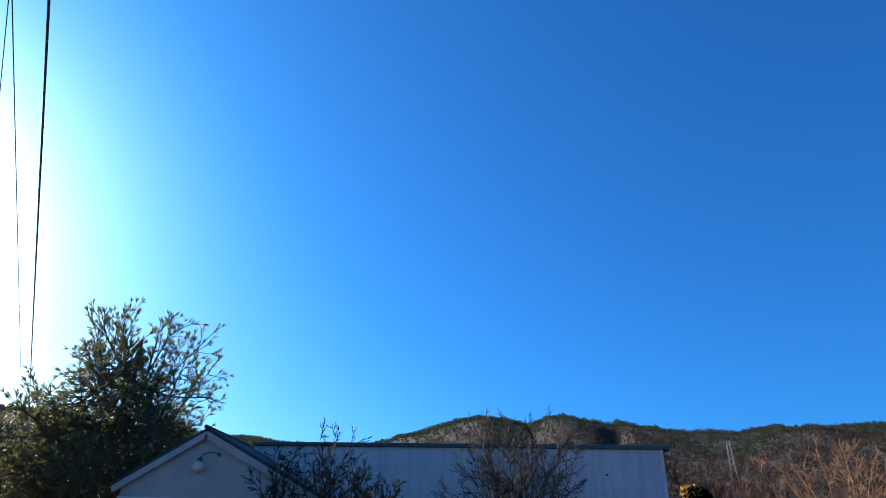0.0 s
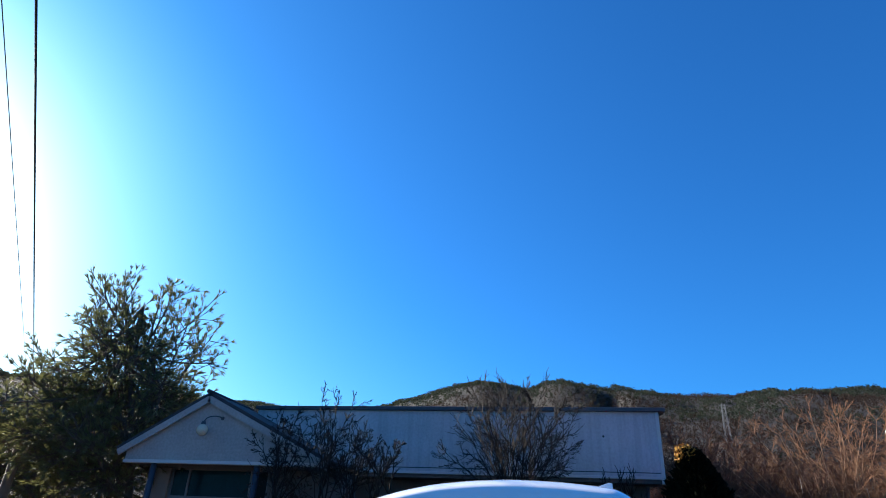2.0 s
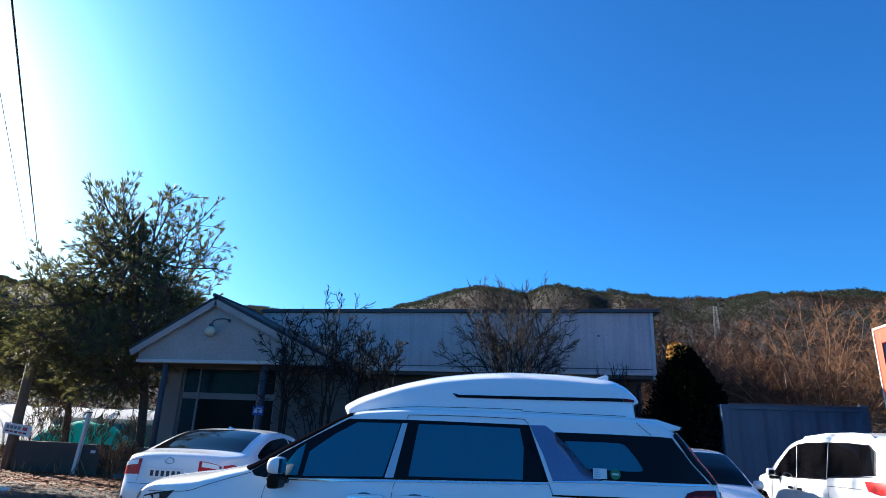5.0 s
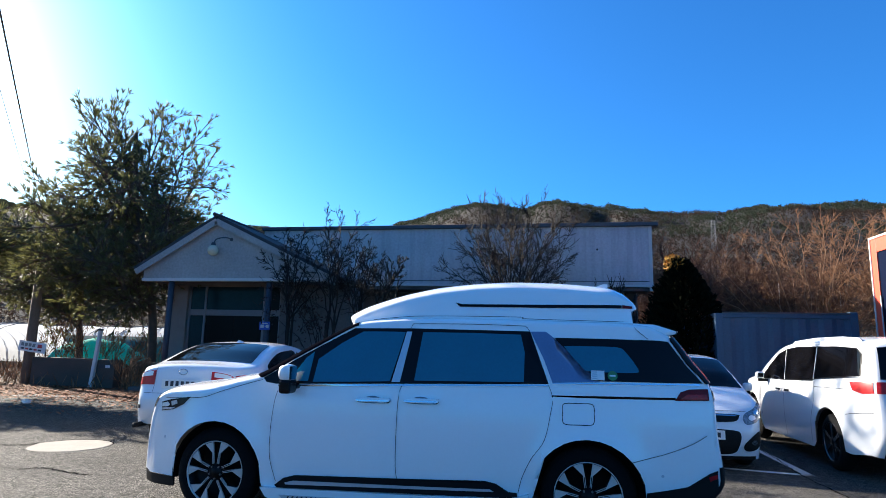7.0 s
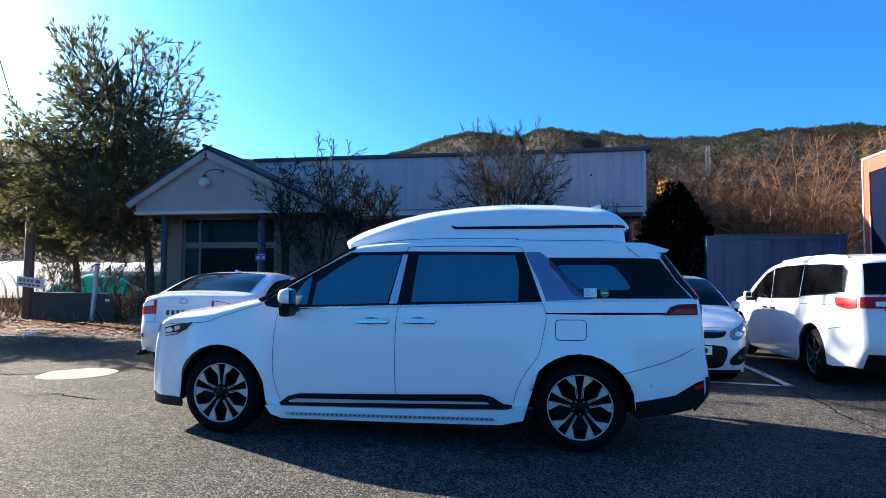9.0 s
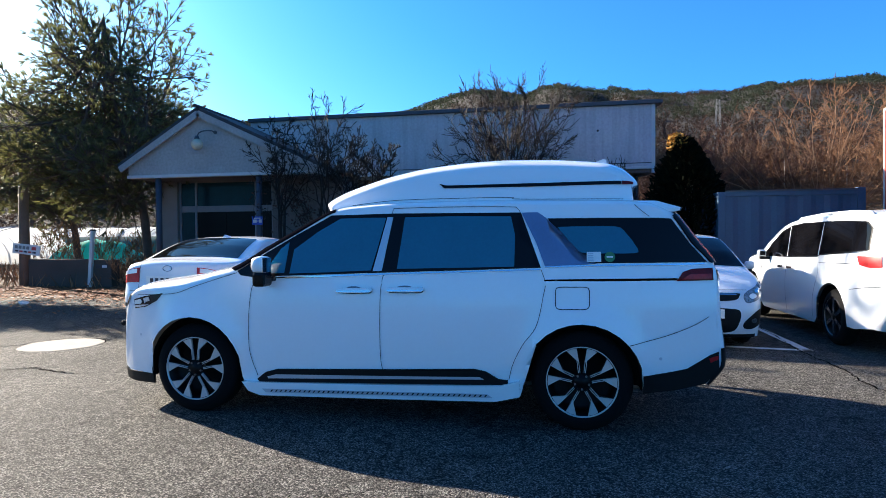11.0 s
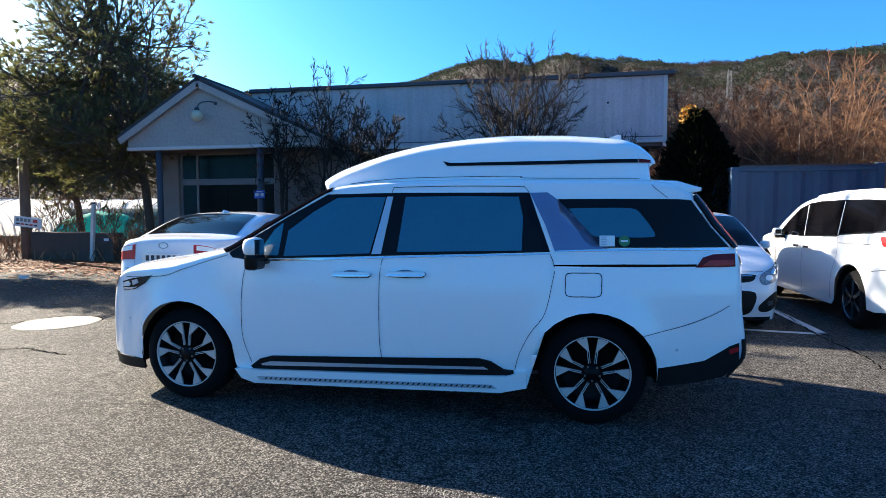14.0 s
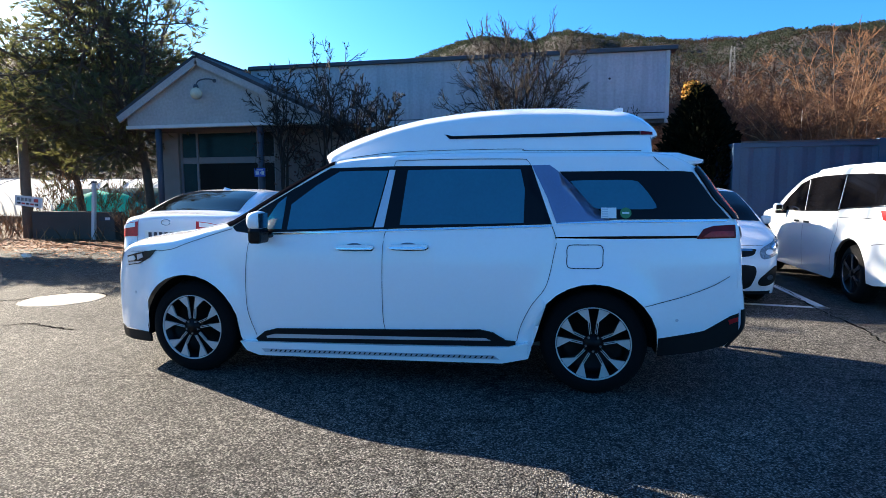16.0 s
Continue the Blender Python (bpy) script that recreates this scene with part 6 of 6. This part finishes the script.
def crack(pts, width, seed):
    """A ragged dark crack lying in the asphalt."""
    rnd = random.Random(seed)
    line = [Vector((x + rnd.uniform(-0.02, 0.02), y + rnd.uniform(-0.02, 0.02))) for x, y in curve_through(pts, 12)]
    V = []
    for i, p in enumerate(line):
        d = line[min(i + 1, len(line) - 1)] - line[max(i - 1, 0)]
        n = Vector((-d.y, d.x)).normalized() * width * rnd.uniform(0.25, 0.75)
        V += [(p.x + n.x, p.y + n.y, 0.006), (p.x - n.x, p.y - n.y, 0.006)]
    tagged(solo("asphalt_crack", raw(V, [(2 * i, 2 * i + 1, 2 * i + 3, 2 * i + 2) for i in range(len(line) - 1)]), M_CRACK, "dark ragged crack in the asphalt", "crack"), group="cracks", kind="structure")


crack([(4.44, 6.2), (4.42, 4.89), (4.30, 3.68), (4.31, 3.04), (4.33, 2.5), (4.26, 1.9), (4.35, 1.2)], 0.017, 3)
crack([(-5.78, 2.62), (-5.95, 2.42), (-6.6, 2.34), (-7.6, 2.5), (-9.0, 2.3)], 0.035, 4)
crack([(-4.6, 1.12), (-4.42, 1.28), (-4.15, 1.22), (-3.7, 1.10)], 0.022, 5)
V = [(0.9 * math.cos(2 * math.pi * i / 24), 0.34 * math.sin(2 * math.pi * i / 24), 0.008) for i in range(24)]
bm = raw(V + [(x * 1.03, y * 1.03, 0.0) for x, y, z in V], [tuple(range(24))] + [(i, 24 + i, 24 + (i + 1) % 24, (i + 1) % 24) for i in range(24)])
solo("concrete_slab", bm, M_CONCP, "pale concrete slab sunk in the leaf litter", "slab", m=pose(-11.4, 8.6, 0.0, rz=8))
bm = bmesh.new()
bmesh.ops.create_icosphere(bm, subdivisions=2, radius=0.12)
for v in bm.verts:
    v.co *= 0.75 + 0.5 * noise.noise(v.co * 9)
    v.co.z *= 0.55
solo("crumpled_bag", bm, M_FILM, "crumpled white plastic bag on the asphalt", "bag", m=pose(-10.3, 6.9, 0.05))
for a, b in (((4.42, 8.2), (4.40, 3.55)), ((2.0, 3.98), (4.46, 3.60)), ((2.02, 8.2), (2.0, 4.0))):
    d = (Vector(b) - Vector(a))
    n = Vector((-d.y, d.x)).normalized() * 0.055
    z0, z1 = 0.0, 0.004
    bm = raw([(a[0] + n.x, a[1] + n.y, z1), (b[0] + n.x, b[1] + n.y, z1), (b[0] - n.x, b[1] - n.y, z1), (a[0] - n.x, a[1] - n.y, z1)], [(3, 2, 1, 0)])
    tagged(solo("parking_line", bm, M_LINE, "worn white painted parking line", "road marking"), group="parking lines", kind="structure")
rnd = random.Random(17)
V, F = [], []
for i in range(15000):
    x = rnd.uniform(-24, -6.5)
    y = 9.5 + rnd.gauss(0, 0.85) + 0.10 * (-x - 10)
    if rnd.random() < 0.15:
        x, y = rnd.uniform(-20, -5), rnd.uniform(5.5, 12)
    s = rnd.uniform(0.03, 0.07)
    a = rnd.uniform(0, 6.28)
    t = rnd.uniform(-0.4, 0.4)
    c, q = math.cos(a), math.sin(a)
    k = len(V)
    z = rnd.uniform(0.006, 0.03)
    V += [(x + c * s, y + q * s, z + s * t), (x - q * s * 0.5, y + c * s * 0.5, z + 0.01), (x - c * s, y - q * s, z - s * t * 0.3 + 0.006), (x + q * s * 0.5, y - c * s * 0.5, z + 0.004)]
    F.append((k, k + 1, k + 2, k + 3))
solo("leaf_litter", raw(V, F), M_LITTER, "brown fallen leaves along the lot's edge", "leaves", "stuff")
V, F = [], []
for i in range(5200):                    # dry grass along the edge and behind
    x, y = rnd.uniform(-30, -8), rnd.uniform(10.9, 22)
    blade(V, F, Vector((x, y, 0)), rand_dir(rnd, 1.6), rnd.uniform(0.15, 0.6), 0.03, rnd)
for i in range(2500):
    x, y = rnd.uniform(8.5, 20), rnd.uniform(13, 24)
    blade(V, F, Vector((x, y, 0)), rand_dir(rnd, 1.6), rnd.uniform(0.3, 0.9), 0.03, rnd)
solo("dry_grass", raw(V, F), M_DRY, "dry brown grass beyond the lot", "grass", "stuff")


# ---- overhead cables ----
def cable(a, b, r, sag):
    a, b = Vector(a), Vector(b)
    pts = [a.lerp(b, i / 24) - Vector((0, 0, sag * 4 * (i / 24) * (1 - i / 24))) for i in range(25)]
    tagged(solo("overhead_cable", pipe(pts, r, 6), M_WIRE, "dark overhead cable running past the pine", "cable", smooth=True), group="overhead cables")


cable((-42.2, 39.1, 9.93), (3.2, -9.2, 6.95), 0.018, 0.15)
cable((-42.5, 38.9, 9.9), (2.2, -9.4, 8.25), 0.009, 0.03)
cable((-48.0, 38.9, 10.0), (2.75, -9.0, 8.75), 0.008, 0.1)
pl = thing("utility_pole", pose(-42.4, 38.9, 0), "grey utility pole carrying cables behind the pine", "utility pole")
part("shaft", pipe([(0, 0, 0), (0, 0, 10.2)], [0.17, 0.12], 14), M_CONC, pl, "concrete shaft", True)
part("crossarm", box(-0.6, 0.6, -0.05, 0.05, 9.84, 9.96, bevel=0.01), M_WOOD, pl)

# ---- wooded hills ----
M_HILL = mat("leafless_wooded_hill", (0.008, 0.006, 0.0045), 0.95, var=0.4, scale=0.06, fine=0.6, bump=0.0, col2=(0.017, 0.0115, 0.008))
M_CROWNB = mat("leafless_tree_crowns", (0.016, 0.0095, 0.0068), 0.95, var=0.3, island=0.5, scale=0.03, col2=(0.046, 0.027, 0.018))
M_CROWNG = mat("hill_pines", (0.014, 0.020, 0.013), 0.9, var=0.3, island=0.4, col2=(0.032, 0.038, 0.023))
thin_leaf(M_CROWNB, (0.026, 0.016, 0.011), 0.45)
thin_leaf(M_CROWNG, (0.024, 0.030, 0.019), 0.5)
RIDGE = [(-110, 6), (-80, 8.5), (-60, 10.3), (-48, 10.6), (-40, 10.2), (-29, 10.5), (-20, 10.3), (-16, 11.0), (-13.5, 12.1), (-11, 13.1), (-7.7, 13.7), (-5, 13.5), (-2.8, 13.2), (-1, 14.0), (0.4, 14.2), (3.6, 13.7),
         (7.7, 12.9), (11, 12.5), (14.8, 12.5), (17.5, 12.8), (21, 12.7), (26.5, 12.0), (35, 11.2), (50, 10), (70, 8), (100, 6)]


def ridge(az):
    for (a, e), (b, f) in zip(RIDGE, RIDGE[1:]):
        if a <= az <= b:
            return e + (f - e) * (az - a) / (b - a)
    return 6.0


def hill_height(r, az):
    far = 330.0
    crest = 1.5 + far * math.tan(radians(ridge(az))) - 4.6 + 2.4 * min(1.0, max(0.0, (14 - az) / 12))
    if az > 5:                            # the wooded slope stands nearer on this side
        start = 55.0
    else:
        start = 110.0
    u = min(1.0, max(0.0, (r - start) / (far - start)))
    s = u * u * (3 - 2 * u) * 0.55 + u * 0.45
    h = crest * s
    if r > far:
        h = crest * max(0.0, 1 - ((r - far) / 260) ** 2)
    return h + 3.0 * u * noise.noise(Vector((az * 0.22, r * 0.02, 0))) + 1.2 * u * noise.noise(Vector((az * 0.9, r * 0.06, 5)))


V, F = [], []
az_n, r_n = 210, 44
for i in range(az_n + 1):
    az = -110 + 210 * i / az_n
    for j in range(r_n + 1):
        r = 50 + 500 * j / r_n
        V.append((1.3 + r * math.sin(radians(az)), -4.8 + r * math.cos(radians(az)), hill_height(r, az) - 0.05))
for i in range(az_n):
    for j in range(r_n):
        k = i * (r_n + 1) + j
        F.append((k, k + r_n + 1, k + r_n + 2, k + 1))
solo("hill", raw(V, F), M_HILL, "wooded brown and green hills in winter", "hill", "structure", True)
rnd = random.Random(77)
BV, BF, GV, GF = [], [], [], []
for i in range(46000):
    az = rnd.uniform(-62, 42)
    r = rnd.uniform(70, 345) if rnd.random() < 0.8 else rnd.uniform(310, 350)
    z = hill_height(r, az)
    if z < 2.0:
        continue
    x, y = 1.3 + r * math.sin(radians(az)), -4.8 + r * math.cos(radians(az))
    green = noise.noise(Vector((x * 0.022, y * 0.022, 2))) + 0.9 * (r - 230) / 230 > 0.06 + rnd.uniform(-0.24, 0.24)
    s = rnd.uniform(0.9, 1.7) * (0.5 + r / 700)
    V, F = (GV, GF) if green else (BV, BF)
    c = Vector((x, y, z + s * 0.7))
    for q in range(15 if green else 18):
        d = rand_dir(rnd, 0.25)
        p = c + Vector((d.x * s * 0.75, d.y * s * 0.75, d.z * s)) * rnd.uniform(0.4, 1.0)
        e = rand_dir(rnd) * s * (0.26 if green else 0.30)
        f = rand_dir(rnd) * s * (0.18 if green else 0.09)
        k = len(V)
        V += [tuple(p - e), tuple(p + f), tuple(p + e), tuple(p - f)]
        F.append((k, k + 1, k + 2, k + 3))
solo("hill_woods", raw(BV, BF), M_CROWNB, "leafless brown woods on the hills", "woods", "stuff")
solo("hill_pines", raw(GV, GF), M_CROWNG, "dark pines among the bare woods", "woods", "stuff")

# ---- lattice pylon on the slope ----
py = thing("pylon", pose(40.5, 150.0, hill_height(159.8, 14.2) - 1.0), "pale steel lattice pylon among bare trees on the slope", "pylon")
base_z = hill_height(159.8, 14.2) - 1.0
hh = 34.5 - base_z
V, F = [], []
lv = 7
for i in range(lv):
    z0, z1 = hh * i / lv, hh * (i + 1) / lv
    w0, w1 = 0.7 - 0.35 * i / lv, 0.7 - 0.35 * (i + 1) / lv
    c0 = [(-w0, -w0, z0), (w0, -w0, z0), (w0, w0, z0), (-w0, w0, z0)]
    c1 = [(-w1, -w1, z1), (w1, -w1, z1), (w1, w1, z1), (-w1, w1, z1)]
    for a in range(4):
        b = (a + 1) % 4
        tube(V, F, c0[a], c1[a], 0.06, 0.06, 4)
        tube(V, F, c0[a], c1[b], 0.04, 0.04, 3)
        tube(V, F, c1[a], c1[b], 0.04, 0.04, 3)
part("lattice", raw(V, F), M_ALU, py)
for z in (hh * 0.82, hh * 0.97):
    part("crossarm", pipe([(-0.9, 0, z), (0.9, 0, z)], 0.06, 4), M_ALU, py)
